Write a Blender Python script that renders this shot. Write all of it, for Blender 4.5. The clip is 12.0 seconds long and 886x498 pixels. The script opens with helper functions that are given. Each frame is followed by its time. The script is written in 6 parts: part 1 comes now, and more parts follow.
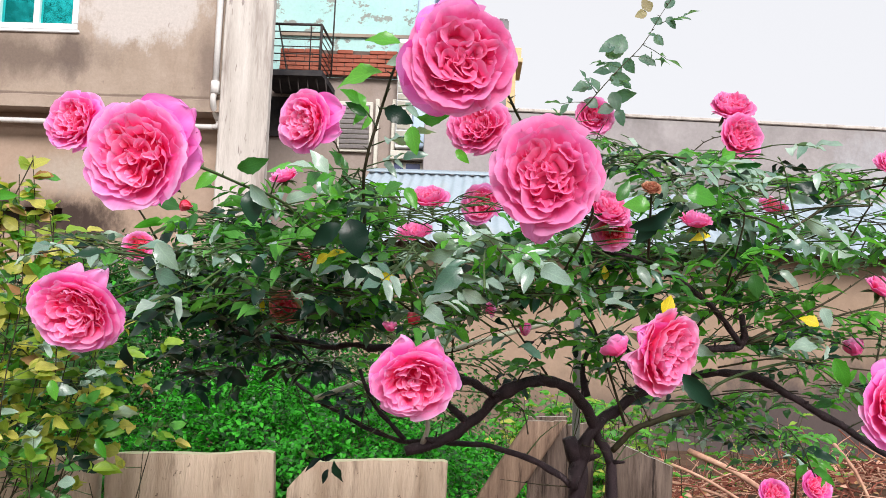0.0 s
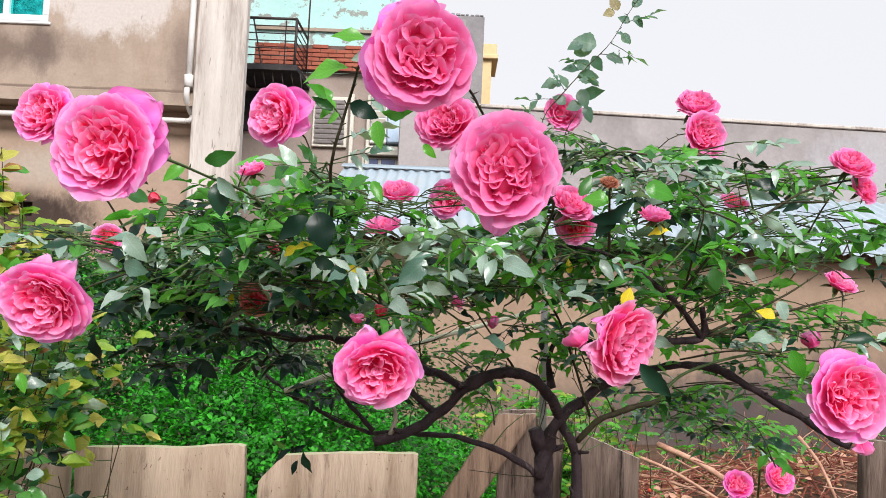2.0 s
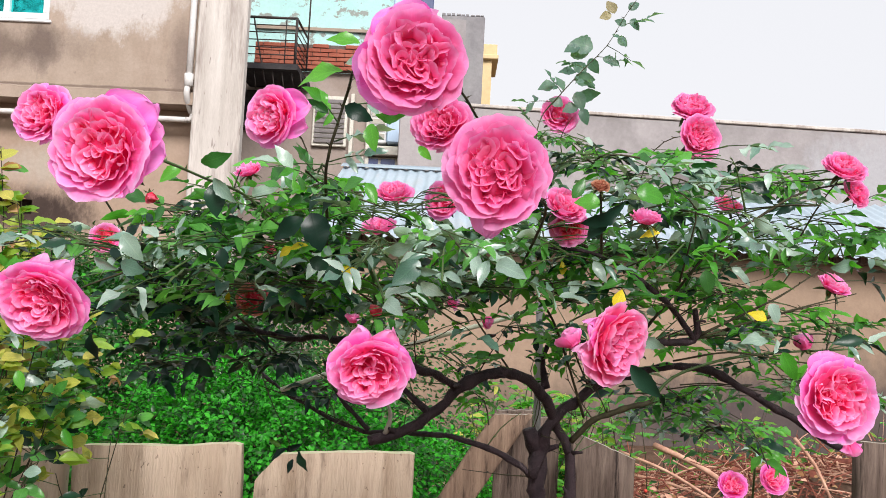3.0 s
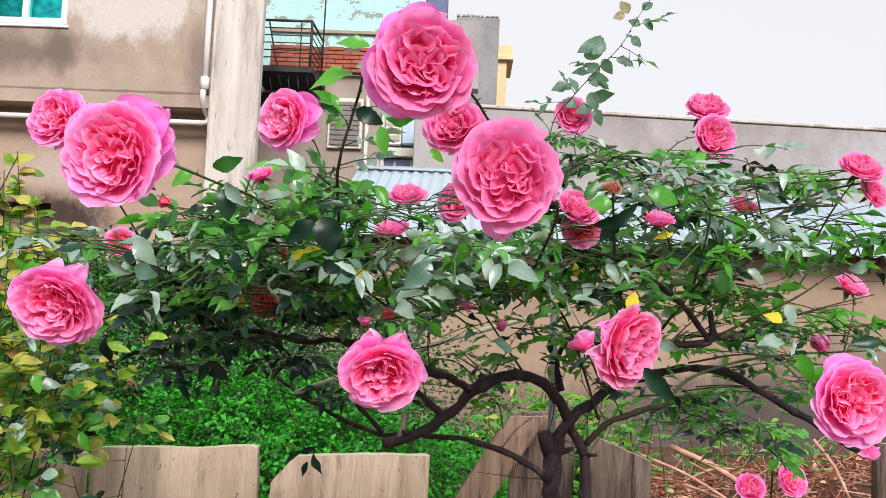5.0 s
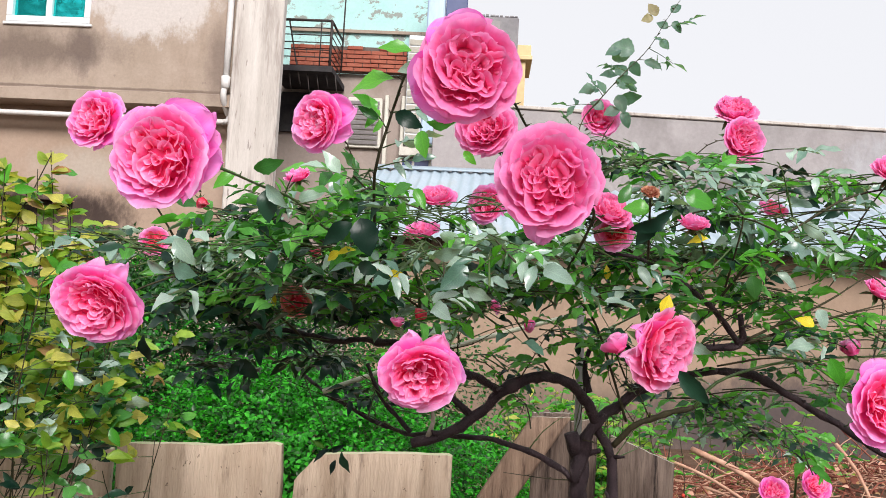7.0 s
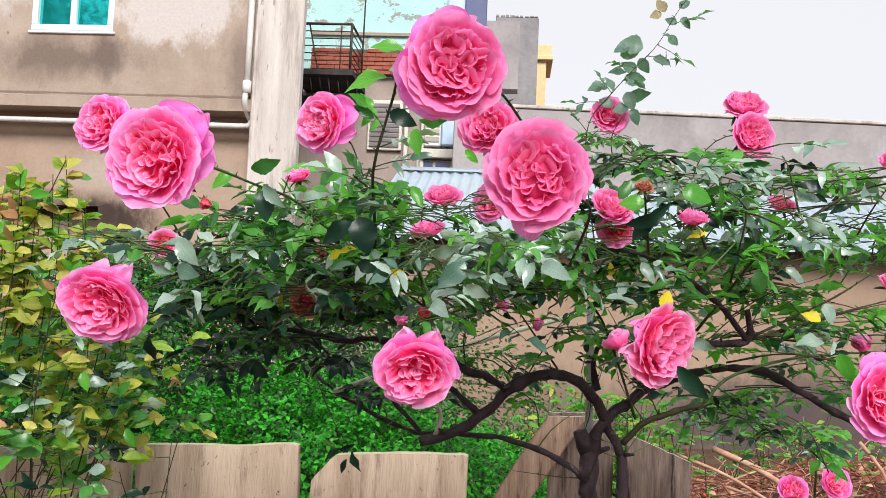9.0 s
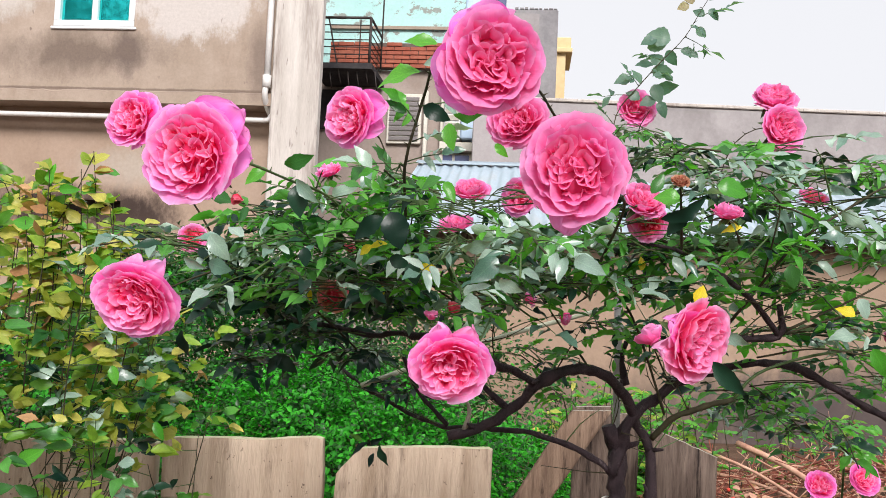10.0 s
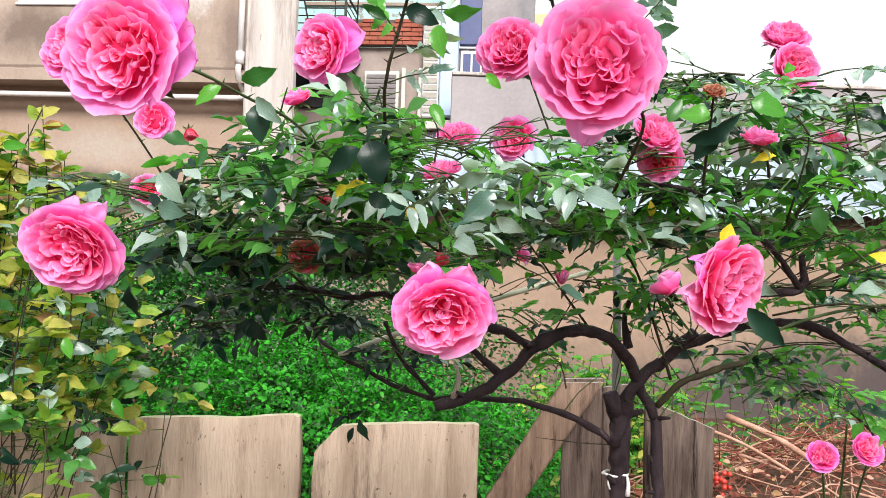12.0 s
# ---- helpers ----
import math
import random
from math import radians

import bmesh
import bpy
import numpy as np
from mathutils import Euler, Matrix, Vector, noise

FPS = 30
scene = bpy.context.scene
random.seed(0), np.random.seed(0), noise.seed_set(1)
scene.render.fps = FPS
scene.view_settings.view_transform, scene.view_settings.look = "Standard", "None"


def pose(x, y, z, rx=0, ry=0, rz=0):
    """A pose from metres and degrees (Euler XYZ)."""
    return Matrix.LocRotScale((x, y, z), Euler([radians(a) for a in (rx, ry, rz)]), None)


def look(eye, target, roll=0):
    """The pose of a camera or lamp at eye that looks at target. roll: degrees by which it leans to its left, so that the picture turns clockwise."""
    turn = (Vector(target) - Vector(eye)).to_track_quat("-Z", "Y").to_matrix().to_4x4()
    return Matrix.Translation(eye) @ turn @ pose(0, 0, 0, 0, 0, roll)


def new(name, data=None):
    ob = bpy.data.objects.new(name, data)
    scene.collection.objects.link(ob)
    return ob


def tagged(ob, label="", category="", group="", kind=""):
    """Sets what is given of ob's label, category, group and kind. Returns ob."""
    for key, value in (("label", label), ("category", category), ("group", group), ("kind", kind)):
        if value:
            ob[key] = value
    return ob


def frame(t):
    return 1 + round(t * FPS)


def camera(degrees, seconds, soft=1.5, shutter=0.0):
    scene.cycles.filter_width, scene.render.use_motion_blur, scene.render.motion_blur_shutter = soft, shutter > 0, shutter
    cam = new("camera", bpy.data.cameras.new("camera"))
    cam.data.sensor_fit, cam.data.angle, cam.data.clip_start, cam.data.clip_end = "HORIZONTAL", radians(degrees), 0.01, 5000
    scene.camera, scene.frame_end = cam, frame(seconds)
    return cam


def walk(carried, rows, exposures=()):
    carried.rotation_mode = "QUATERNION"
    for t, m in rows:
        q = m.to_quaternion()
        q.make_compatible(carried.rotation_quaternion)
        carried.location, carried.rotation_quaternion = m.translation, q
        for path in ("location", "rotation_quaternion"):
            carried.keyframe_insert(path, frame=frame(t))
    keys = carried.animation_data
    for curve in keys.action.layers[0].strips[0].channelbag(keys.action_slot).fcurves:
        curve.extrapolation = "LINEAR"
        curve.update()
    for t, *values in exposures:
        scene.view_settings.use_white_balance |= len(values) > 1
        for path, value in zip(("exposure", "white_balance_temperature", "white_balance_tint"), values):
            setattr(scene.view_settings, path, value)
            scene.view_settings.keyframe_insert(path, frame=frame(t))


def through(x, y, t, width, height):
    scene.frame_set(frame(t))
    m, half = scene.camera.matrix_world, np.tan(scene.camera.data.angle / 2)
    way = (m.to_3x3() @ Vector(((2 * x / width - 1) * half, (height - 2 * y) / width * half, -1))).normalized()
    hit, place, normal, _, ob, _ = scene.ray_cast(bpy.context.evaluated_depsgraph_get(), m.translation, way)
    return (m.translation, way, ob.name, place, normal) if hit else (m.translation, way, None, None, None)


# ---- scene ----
cam = camera(54.3, 12.0, soft=0.65)
PATH = [
    (0, (0.09, 0.289, 1.529), (0.002, 2.281, 1.682), 2.4),
    (0.5, (0.106, 0.279, 1.529), (0.046, 2.273, 1.682), 2.2),
    (1, (0.108, 0.278, 1.527), (0.066, 2.272, 1.679), 2.2),
    (1.5, (0.1, 0.272, 1.526), (0.067, 2.266, 1.676), 2.4),
    (2, (0.101, 0.272, 1.525), (0.07, 2.267, 1.671), 2.5),
    (2.5, (0.1, 0.27, 1.524), (0.072, 2.264, 1.671), 2.7),
    (3, (0.107, 0.263, 1.526), (0.077, 2.258, 1.672), 2.8),
    (5, (0.111, 0.265, 1.528), (0.044, 2.258, 1.675), 2.6),
    (5.5, (0.108, 0.262, 1.527), (0.03, 2.255, 1.671), 2.7),
    (6, (0.099, 0.264, 1.523), (0.01, 2.257, 1.665), 2.9),
    (6.5, (0.094, 0.263, 1.525), (-0.004, 2.255, 1.666), 3.0),
    (7, (0.092, 0.256, 1.529), (-0.013, 2.248, 1.673), 3.1),
    (9, (0.118, 0.254, 1.526), (-0.042, 2.242, 1.671), 2.6),
    (9.5, (0.105, 0.255, 1.527), (-0.08, 2.242, 1.663), 2.6),
    (10, (0.104, 0.255, 1.527), (-0.098, 2.241, 1.655), 2.6),
    (10.5, (0.104, 0.261, 1.525), (-0.106, 2.246, 1.642), 2.5),
    (11, (0.121, 0.285, 1.526), (-0.085, 2.272, 1.626), 2.3),
    (11.5, (0.123, 0.309, 1.509), (-0.063, 2.298, 1.597), 2.1),
    (12, (0.085, 0.378, 1.494), (-0.066, 2.371, 1.582), 1.9),
]
walk(cam, [(t, look(eye, target, roll)) for t, eye, target, roll in PATH],
     exposures=((0, 0.0), (10.5, 0.0), (11.5, 0.1), (12, 0.25)))

# ---- light: white overcast sky and a broad, weak sun ----
world = bpy.data.worlds.new("overcast")
scene.world = world
world.use_nodes = True
wn = world.node_tree
wn.nodes.clear()
sky = wn.nodes.new("ShaderNodeTexSky")
sky.sky_type = 'NISHITA'
sky.sun_disc = False
sky.sun_elevation = radians(37)
sky.sun_rotation = radians(166)
sky.air_density, sky.dust_density, sky.ozone_density = 1.0, 6.0, 0.6
grey = wn.nodes.new("ShaderNodeHueSaturation")
grey.inputs["Saturation"].default_value = 0.12
veil = wn.nodes.new("ShaderNodeMixRGB")
veil.inputs[0].default_value = 0.75
veil.inputs[2].default_value = (8.9, 8.95, 9.4, 1)
bg = wn.nodes.new("ShaderNodeBackground")
bg.inputs["Strength"].default_value = 0.12
wout = wn.nodes.new("ShaderNodeOutputWorld")
wn.links.new(sky.outputs[0], grey.inputs["Color"])
wn.links.new(grey.outputs[0], veil.inputs[1])
wn.links.new(veil.outputs[0], bg.inputs["Color"])
wn.links.new(bg.outputs[0], wout.inputs["Surface"])
sun = new("sun", bpy.data.lights.new("sun", 'SUN'))
sun.data.energy, sun.data.angle, sun.data.color = 4.2, radians(25), (1.0, 0.935, 0.925)
sun.matrix_world = look((3, -10, 9.5), (0, 2, 1))


# ---- materials ----
def nodes_of(name, rough=0.8, spec=0.3):
    m = bpy.data.materials.new(name)
    m.use_nodes = True
    nt = m.node_tree
    b = nt.nodes["Principled BSDF"]
    b.inputs["Roughness"].default_value = rough
    b.inputs["Specular IOR Level"].default_value = spec
    return m, nt, b


def tex(nt, coord, scale, detail=4.0, rough=0.6, stretch=(1, 1, 1), kind="ShaderNodeTexNoise"):
    mp = nt.nodes.new("ShaderNodeMapping")
    mp.inputs["Scale"].default_value = stretch
    nt.links.new(coord, mp.inputs["Vector"])
    n = nt.nodes.new(kind)
    n.inputs["Scale"].default_value = scale
    if kind == "ShaderNodeTexNoise":
        n.inputs["Detail"].default_value = detail
        n.inputs["Roughness"].default_value = rough
    nt.links.new(mp.outputs[0], n.inputs["Vector"])
    return n.outputs[0]


def ramp(nt, fac, *stops):
    r = nt.nodes.new("ShaderNodeValToRGB")
    e = r.color_ramp.elements
    while len(e) < len(stops):
        e.new(0.5)
    for k, (p, c) in zip(e, stops):
        k.position, k.color = p, (*c, 1) if len(c) == 3 else c
    nt.links.new(fac, r.inputs[0])
    return r.outputs[0]


def mixc(nt, fac, a, b, how='MIX'):
    n = nt.nodes.new("ShaderNodeMixRGB")
    n.blend_type = how
    for k, v in enumerate((fac, a, b)):
        if hasattr(v, "is_linked"):
            nt.links.new(v, n.inputs[k])
        else:
            n.inputs[k].default_value = v if k == 0 else (*v, 1)
    return n.outputs[0]


def bump(nt, b, height, strength, dist=0.01):
    n = nt.nodes.new("ShaderNodeBump")
    n.inputs["Strength"].default_value, n.inputs["Distance"].default_value = strength, dist
    nt.links.new(height, n.inputs["Height"])
    nt.links.new(n.outputs[0], b.inputs["Normal"])


def sub(nt, a, b):
    n = nt.nodes.new("ShaderNodeMath")
    n.operation = 'SUBTRACT'
    nt.links.new(a, n.inputs[0])
    n.inputs[1].default_value = b
    return n.outputs[0]


def surface(name, c1, c2, scale, rough=0.85, spec=0.25, stretch=(1, 1, 1), stain=None, stain_scale=1.0, stain_stretch=(1, 1, 1),
            lo=0.5, hi=0.7, bumps=0.3, dist=0.01, fine=None, metal=0.0, patches=(), specks=None):
    """Two colours by noise, stains at a larger scale, fine grain in relief."""
    m, nt, b = nodes_of(name, rough, spec)
    b.inputs["Metallic"].default_value = metal
    co = nt.nodes.new("ShaderNodeTexCoord").outputs["Object"]
    n1 = tex(nt, co, scale, 6, 0.65, stretch)
    col = ramp(nt, n1, (0.3, c1), (0.7, c2))
    if stain:
        n2 = tex(nt, co, stain_scale, 5, 0.7, stain_stretch)
        f = ramp(nt, n2, (lo, (0, 0, 0)), (hi, (1, 1, 1)))
        col = mixc(nt, f, col, stain)
    for (px, pz), (rx, rz), colour, hard in patches:
        # stains and other tone patches: an ellipse on the wall with a ragged margin
        mp = nt.nodes.new("ShaderNodeMapping")
        mp.inputs["Location"].default_value = (-px / rx, 0, -pz / rz)
        mp.inputs["Scale"].default_value = (1 / rx, 0, 1 / rz)
        nt.links.new(co, mp.inputs["Vector"])
        ln = nt.nodes.new("ShaderNodeVectorMath")
        ln.operation = 'LENGTH'
        nt.links.new(mp.outputs[0], ln.inputs[0])
        rag = nt.nodes.new("ShaderNodeMath")
        rag.operation = 'MULTIPLY_ADD'
        nt.links.new(tex(nt, co, 2.6, 7, 0.72, (1.3, 1, 0.8)), rag.inputs[0])
        rag.inputs[1].default_value = 1.8
        nt.links.new(ln.outputs["Value"], rag.inputs[2])
        half = 0.5 * hard
        col = mixc(nt, ramp(nt, sub(nt, rag.outputs[0], 1.2), (0.5 - half, (0.9, 0.9, 0.9)), (0.5 + half, (0, 0, 0))), col, colour)
    if specks:
        # pits and drips: colour, scale, stretch, threshold
        pit, size, pull, least = specks
        f = ramp(nt, tex(nt, co, size, 3, 0.6, pull), (least, (0, 0, 0)), (least + 0.05, (0.8, 0.8, 0.8)))
        col = mixc(nt, f, col, pit)
    n3 = tex(nt, co, fine or scale * 8, 5, 0.7, stretch)
    g = ramp(nt, n3, (0.3, (0.86, 0.86, 0.86)), (0.7, (1.0, 1.0, 1.0)))
    col = mixc(nt, 1.0, col, g, 'MULTIPLY')
    nt.links.new(col, b.inputs["Base Color"])
    bump(nt, b, n3, bumps, dist)
    return m


def leaf_material(name, c1, c2, rough=0.32, spec=0.45, through=0.25, vein=1.18):
    m, nt, b = nodes_of(name, rough, spec)
    uv = nt.nodes.new("ShaderNodeUVMap").outputs[0]
    geo = nt.nodes.new("ShaderNodeNewGeometry").outputs["Random Per Island"]
    info = nt.nodes.new("ShaderNodeObjectInfo").outputs["Random"]
    add = nt.nodes.new("ShaderNodeMath")
    add.operation = 'ADD'
    nt.links.new(geo, add.inputs[0])
    nt.links.new(info, add.inputs[1])
    fr = nt.nodes.new("ShaderNodeMath")
    fr.operation = 'FRACT'
    nt.links.new(add.outputs[0], fr.inputs[0])
    base = ramp(nt, fr.outputs[0], (0.0, c1), (1.0, c2))
    sep = nt.nodes.new("ShaderNodeSeparateXYZ")
    nt.links.new(uv, sep.inputs[0])
    ab = nt.nodes.new("ShaderNodeMath")
    ab.operation = 'ABSOLUTE'
    nt.links.new(sep.outputs[0], ab.inputs[0])
    rib = ramp(nt, ab.outputs[0], (0.03, (1, 1, 1)), (0.1, (0, 0, 0)))
    # side veins: a wave along the blade that slants towards the margin
    sl = nt.nodes.new("ShaderNodeMath")
    sl.operation = 'MULTIPLY_ADD'
    nt.links.new(ab.outputs[0], sl.inputs[0])
    sl.inputs[1].default_value = -0.35
    nt.links.new(sep.outputs[1], sl.inputs[2])
    wv = nt.nodes.new("ShaderNodeMath")
    wv.operation = 'PINGPONG'
    nt.links.new(sl.outputs[0], wv.inputs[0])
    wv.inputs[1].default_value = 0.06
    lines = ramp(nt, wv.outputs[0], (0.0, (0.8, 0.8, 0.8)), (0.018, (0, 0, 0)))
    both = mixc(nt, 1.0, rib, lines, 'LIGHTEN')
    co = nt.nodes.new("ShaderNodeTexCoord").outputs["Object"]
    patch = ramp(nt, tex(nt, co, 60, 4, 0.6), (0.35, (0.8, 0.82, 0.78)), (0.65, (1.08, 1.06, 1.0)))
    base = mixc(nt, 1.0, base, patch, 'MULTIPLY')
    tint = nt.nodes.new("ShaderNodeMixRGB")
    tint.blend_type = 'MULTIPLY'
    tint.inputs[0].default_value = 1.0
    nt.links.new(base, tint.inputs[1])
    tint.inputs[2].default_value = (vein, vein, vein * 0.95, 1)
    col = mixc(nt, both, base, tint.outputs[0])
    nt.links.new(col, b.inputs["Base Color"])
    bump(nt, b, both, 0.1, 0.0006)
    tr = nt.nodes.new("ShaderNodeBsdfTranslucent")
    lift = mixc(nt, 1.0, col, (1.5, 1.7, 0.7), 'MULTIPLY')
    nt.links.new(lift, tr.inputs["Color"])
    mx = nt.nodes.new("ShaderNodeMixShader")
    mx.inputs[0].default_value = through
    out = nt.nodes["Material Output"]
    nt.links.new(b.outputs[0], mx.inputs[1])
    nt.links.new(tr.outputs[0], mx.inputs[2])
    nt.links.new(mx.outputs[0], out.inputs["Surface"])
    return m


def petal_material(name, deep, body, rim, through=0.45):
    m, nt, b = nodes_of(name, 0.6, 0.15)
    uv = nt.nodes.new("ShaderNodeUVMap").outputs[0]
    sep = nt.nodes.new("ShaderNodeSeparateXYZ")
    nt.links.new(uv, sep.inputs[0])
    info = nt.nodes.new("ShaderNodeObjectInfo").outputs["Random"]
    co = nt.nodes.new("ShaderNodeTexCoord").outputs["Object"]
    wob = tex(nt, co, 3.0, 3, 0.5)
    at = nt.nodes.new("ShaderNodeMath")
    at.operation = 'MULTIPLY_ADD'
    nt.links.new(wob, at.inputs[0])
    at.inputs[1].default_value = 0.3
    sc = nt.nodes.new("ShaderNodeMath")
    sc.operation = 'MULTIPLY'
    sc.inputs[1].default_value = 0.84
    nt.links.new(sep.outputs[1], sc.inputs[0])
    nt.links.new(sc.outputs[0], at.inputs[2])
    half = tuple((p + q) / 2 for p, q in zip(body, rim))
    col = ramp(nt, at.outputs[0], (0.3, deep), (0.66, body), (0.88, half), (0.97, rim))
    hue = ramp(nt, info, (0.0, (1.0, 0.86, 0.92)), (0.5, (1.0, 1.0, 1.0)), (1.0, (1.0, 1.08, 1.12)))
    col = mixc(nt, 1.0, col, hue, 'MULTIPLY')
    streak = ramp(nt, tex(nt, uv, 14, 3, 0.6, (1, 0.12, 1)), (0.35, (1.0, 0.84, 0.9)), (0.65, (1, 1, 1)))
    col = mixc(nt, 0.45, col, streak, 'MULTIPLY')
    nt.links.new(col, b.inputs["Base Color"])
    bump(nt, b, tex(nt, uv, 10, 3, 0.6, (1, 0.2, 1)), 0.1, 0.01)
    tr = nt.nodes.new("ShaderNodeBsdfTranslucent")
    nt.links.new(col, tr.inputs["Color"])
    mx = nt.nodes.new("ShaderNodeMixShader")
    mx.inputs[0].default_value = through
    nt.links.new(b.outputs[0], mx.inputs[1])
    nt.links.new(tr.outputs[0], mx.inputs[2])
    nt.links.new(mx.outputs[0], nt.nodes["Material Output"].inputs["Surface"])
    return m


PETAL = petal_material("pink_petal", (1.0, 0.11, 0.4), (1.0, 0.24, 0.6), (1.0, 0.56, 0.85), 0.5)
PETAL_OUT = petal_material("magenta_pink_petal", (1.0, 0.11, 0.55), (1.0, 0.17, 0.66), (1.0, 0.42, 0.82), 0.5)
PETAL_PALE = petal_material("pale_pink_petal", (0.96, 0.125, 0.4), (0.93, 0.23, 0.54), (0.95, 0.42, 0.71), 0.5)
PETAL_IN = petal_material("deep_pink_petal", (0.96, 0.055, 0.23), (1.0, 0.17, 0.44), (1.0, 0.55, 0.79), 0.5)
PETAL_ROSE = petal_material("rose_pink_petal", (0.9, 0.09, 0.28), (0.94, 0.175, 0.43), (0.95, 0.4, 0.65), 0.5)
PETAL_RED = petal_material("coral_red_petal", (0.78, 0.04, 0.09), (0.9, 0.12, 0.2), (0.95, 0.28, 0.36))
PETAL_DRY = petal_material("withered_petal", (0.3, 0.08, 0.05), (0.5, 0.2, 0.12), (0.62, 0.36, 0.22))
LEAF = leaf_material("rose_leaf_green", (0.016, 0.085, 0.026), (0.14, 0.44, 0.09), 0.26, 0.5, 0.4)
# near-black leaf; also stands in for shade inside and under the crown
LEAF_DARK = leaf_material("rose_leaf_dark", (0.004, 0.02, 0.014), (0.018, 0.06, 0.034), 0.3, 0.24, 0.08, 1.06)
# grey-green waxy leaf, its colour paled further to imitate sky sheen
LEAF_GREY = leaf_material("rose_leaf_waxy_sheen", (0.07, 0.17, 0.13), (0.42, 0.55, 0.5), 0.27, 0.8, 0.2)
# blue-green with the bright sky's haze put into the leaf colour
LEAF_SHOOT = leaf_material("rose_leaf_hazed", (0.08, 0.17, 0.14), (0.15, 0.26, 0.22), 0.4, 0.5, 0.45)
LEAF_LIGHT = leaf_material("rose_leaf_young", (0.06, 0.28, 0.03), (0.13, 0.42, 0.055), 0.26, 0.45, 0.42)
LEAF_YELLOW = leaf_material("rose_leaf_yellow", (0.6, 0.5, 0.02), (0.82, 0.68, 0.05), 0.5, 0.3, 0.3)
LEAF_LIME = leaf_material("shrub_leaf_lime", (0.2, 0.31, 0.035), (0.56, 0.5, 0.13), 0.42, 0.4, 0.35)
LEAF_MOTTLED = leaf_material("shrub_leaf_mottled", (0.06, 0.2, 0.02), (0.26, 0.4, 0.05), 0.4, 0.4, 0.3)
LEAF_HEDGE = leaf_material("hedge_leaf", (0.016, 0.18, 0.012), (0.06, 0.46, 0.03), 0.45, 0.3, 0.3)
# dark twin of the hedge leaf; its colour stands for shaded foliage
LEAF_HEDGE_DARK = leaf_material("hedge_leaf_dark", (0.008, 0.05, 0.008), (0.024, 0.12, 0.016), 0.4, 0.45, 0.25)
LEAF_TAN = leaf_material("dry_leaf", (0.3, 0.15, 0.07), (0.5, 0.31, 0.17), 0.7, 0.2, 0.2)
LEAF_DUN = leaf_material("rose_leaf_dun", (0.26, 0.22, 0.14), (0.38, 0.33, 0.22), 0.5, 0.3, 0.4)
BARK = surface("rose_bark", (0.011, 0.0065, 0.009), (0.05, 0.031, 0.036), 60, 0.62, 0.28, (1, 1, 0.6), (0.17, 0.135, 0.14), 24, (1, 1, 1), 0.62, 0.76, 0.7, 0.004)
TWIG = surface("twig_bark", (0.024, 0.024, 0.014), (0.075, 0.066, 0.034), 40, 0.7, 0.2, bumps=0.3, dist=0.002)
CANE = surface("green_cane", (0.035, 0.08, 0.02), (0.095, 0.15, 0.045), 30, 0.5, 0.4, bumps=0.2, dist=0.002)
DEADWOOD = surface("dead_cane_grey", (0.28, 0.25, 0.2), (0.45, 0.42, 0.36), 30, 0.8, 0.2, (1, 1, 0.3), bumps=0.4, dist=0.002)
PLASTER = surface("tan_cement_render", (0.33, 0.262, 0.205), (0.43, 0.348, 0.284), 1.4, 0.92, 0.15, (1, 1, 1), (0.27, 0.2, 0.15), 0.8, (1.4, 1, 0.5), 0.52, 0.75, 0.25, 0.01, 30,
                  specks=((0.2, 0.15, 0.125), 6, (1, 1, 0.6), 0.68), patches=(((-3.95, 4.95), (0.95, 0.55), (0.56, 0.52, 0.49), 0.3), ((-4.75, 4.32), (0.26, 0.3), (0.13, 0.1, 0.09), 0.8),
                           ((-5.3, 4.32), (1.0, 0.3), (0.17, 0.13, 0.105), 0.9), ((-6.2, 5.2), (0.5, 0.5), (0.52, 0.48, 0.44), 0.5),
                           ((-3.12, 4.25), (0.14, 0.5), (0.22, 0.17, 0.14), 0.8), ((-4.6, 3.885), (4.5, 0.02), (0.18, 0.135, 0.11), 0.8)))
# near-black ragged patches around the low opening, a pale one above
PLASTER_LOW = surface("brown_cement_render", (0.33, 0.24, 0.175), (0.41, 0.31, 0.24), 1.1, 0.92, 0.15, (1, 1, 1), (0.25, 0.18, 0.135), 0.7, (1, 1, 0.7), 0.55, 0.75, 0.25, 0.01, 26,
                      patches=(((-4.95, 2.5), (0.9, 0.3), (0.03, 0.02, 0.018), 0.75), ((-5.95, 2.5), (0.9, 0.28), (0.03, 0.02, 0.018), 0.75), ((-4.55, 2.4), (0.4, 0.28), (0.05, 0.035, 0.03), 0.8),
                               ((-4.6, 3.0), (0.9, 0.25), (0.42, 0.36, 0.3), 0.8)))
PALE = surface("pale_worn_render", (0.44, 0.4, 0.36), (0.64, 0.6, 0.555), 1.8, 0.9, 0.15, (3.5, 3.5, 0.4), (0.27, 0.225, 0.2), 1.6, (3.5, 3.5, 0.35), 0.54, 0.72, 0.2, 0.01, 30, specks=((0.24, 0.2, 0.18), 7, (2.5, 2.5, 0.5), 0.64))
VENT_BLACK = surface("vent_black", (0.035, 0.025, 0.022), (0.1, 0.08, 0.07), 4, 0.95, 0.1)
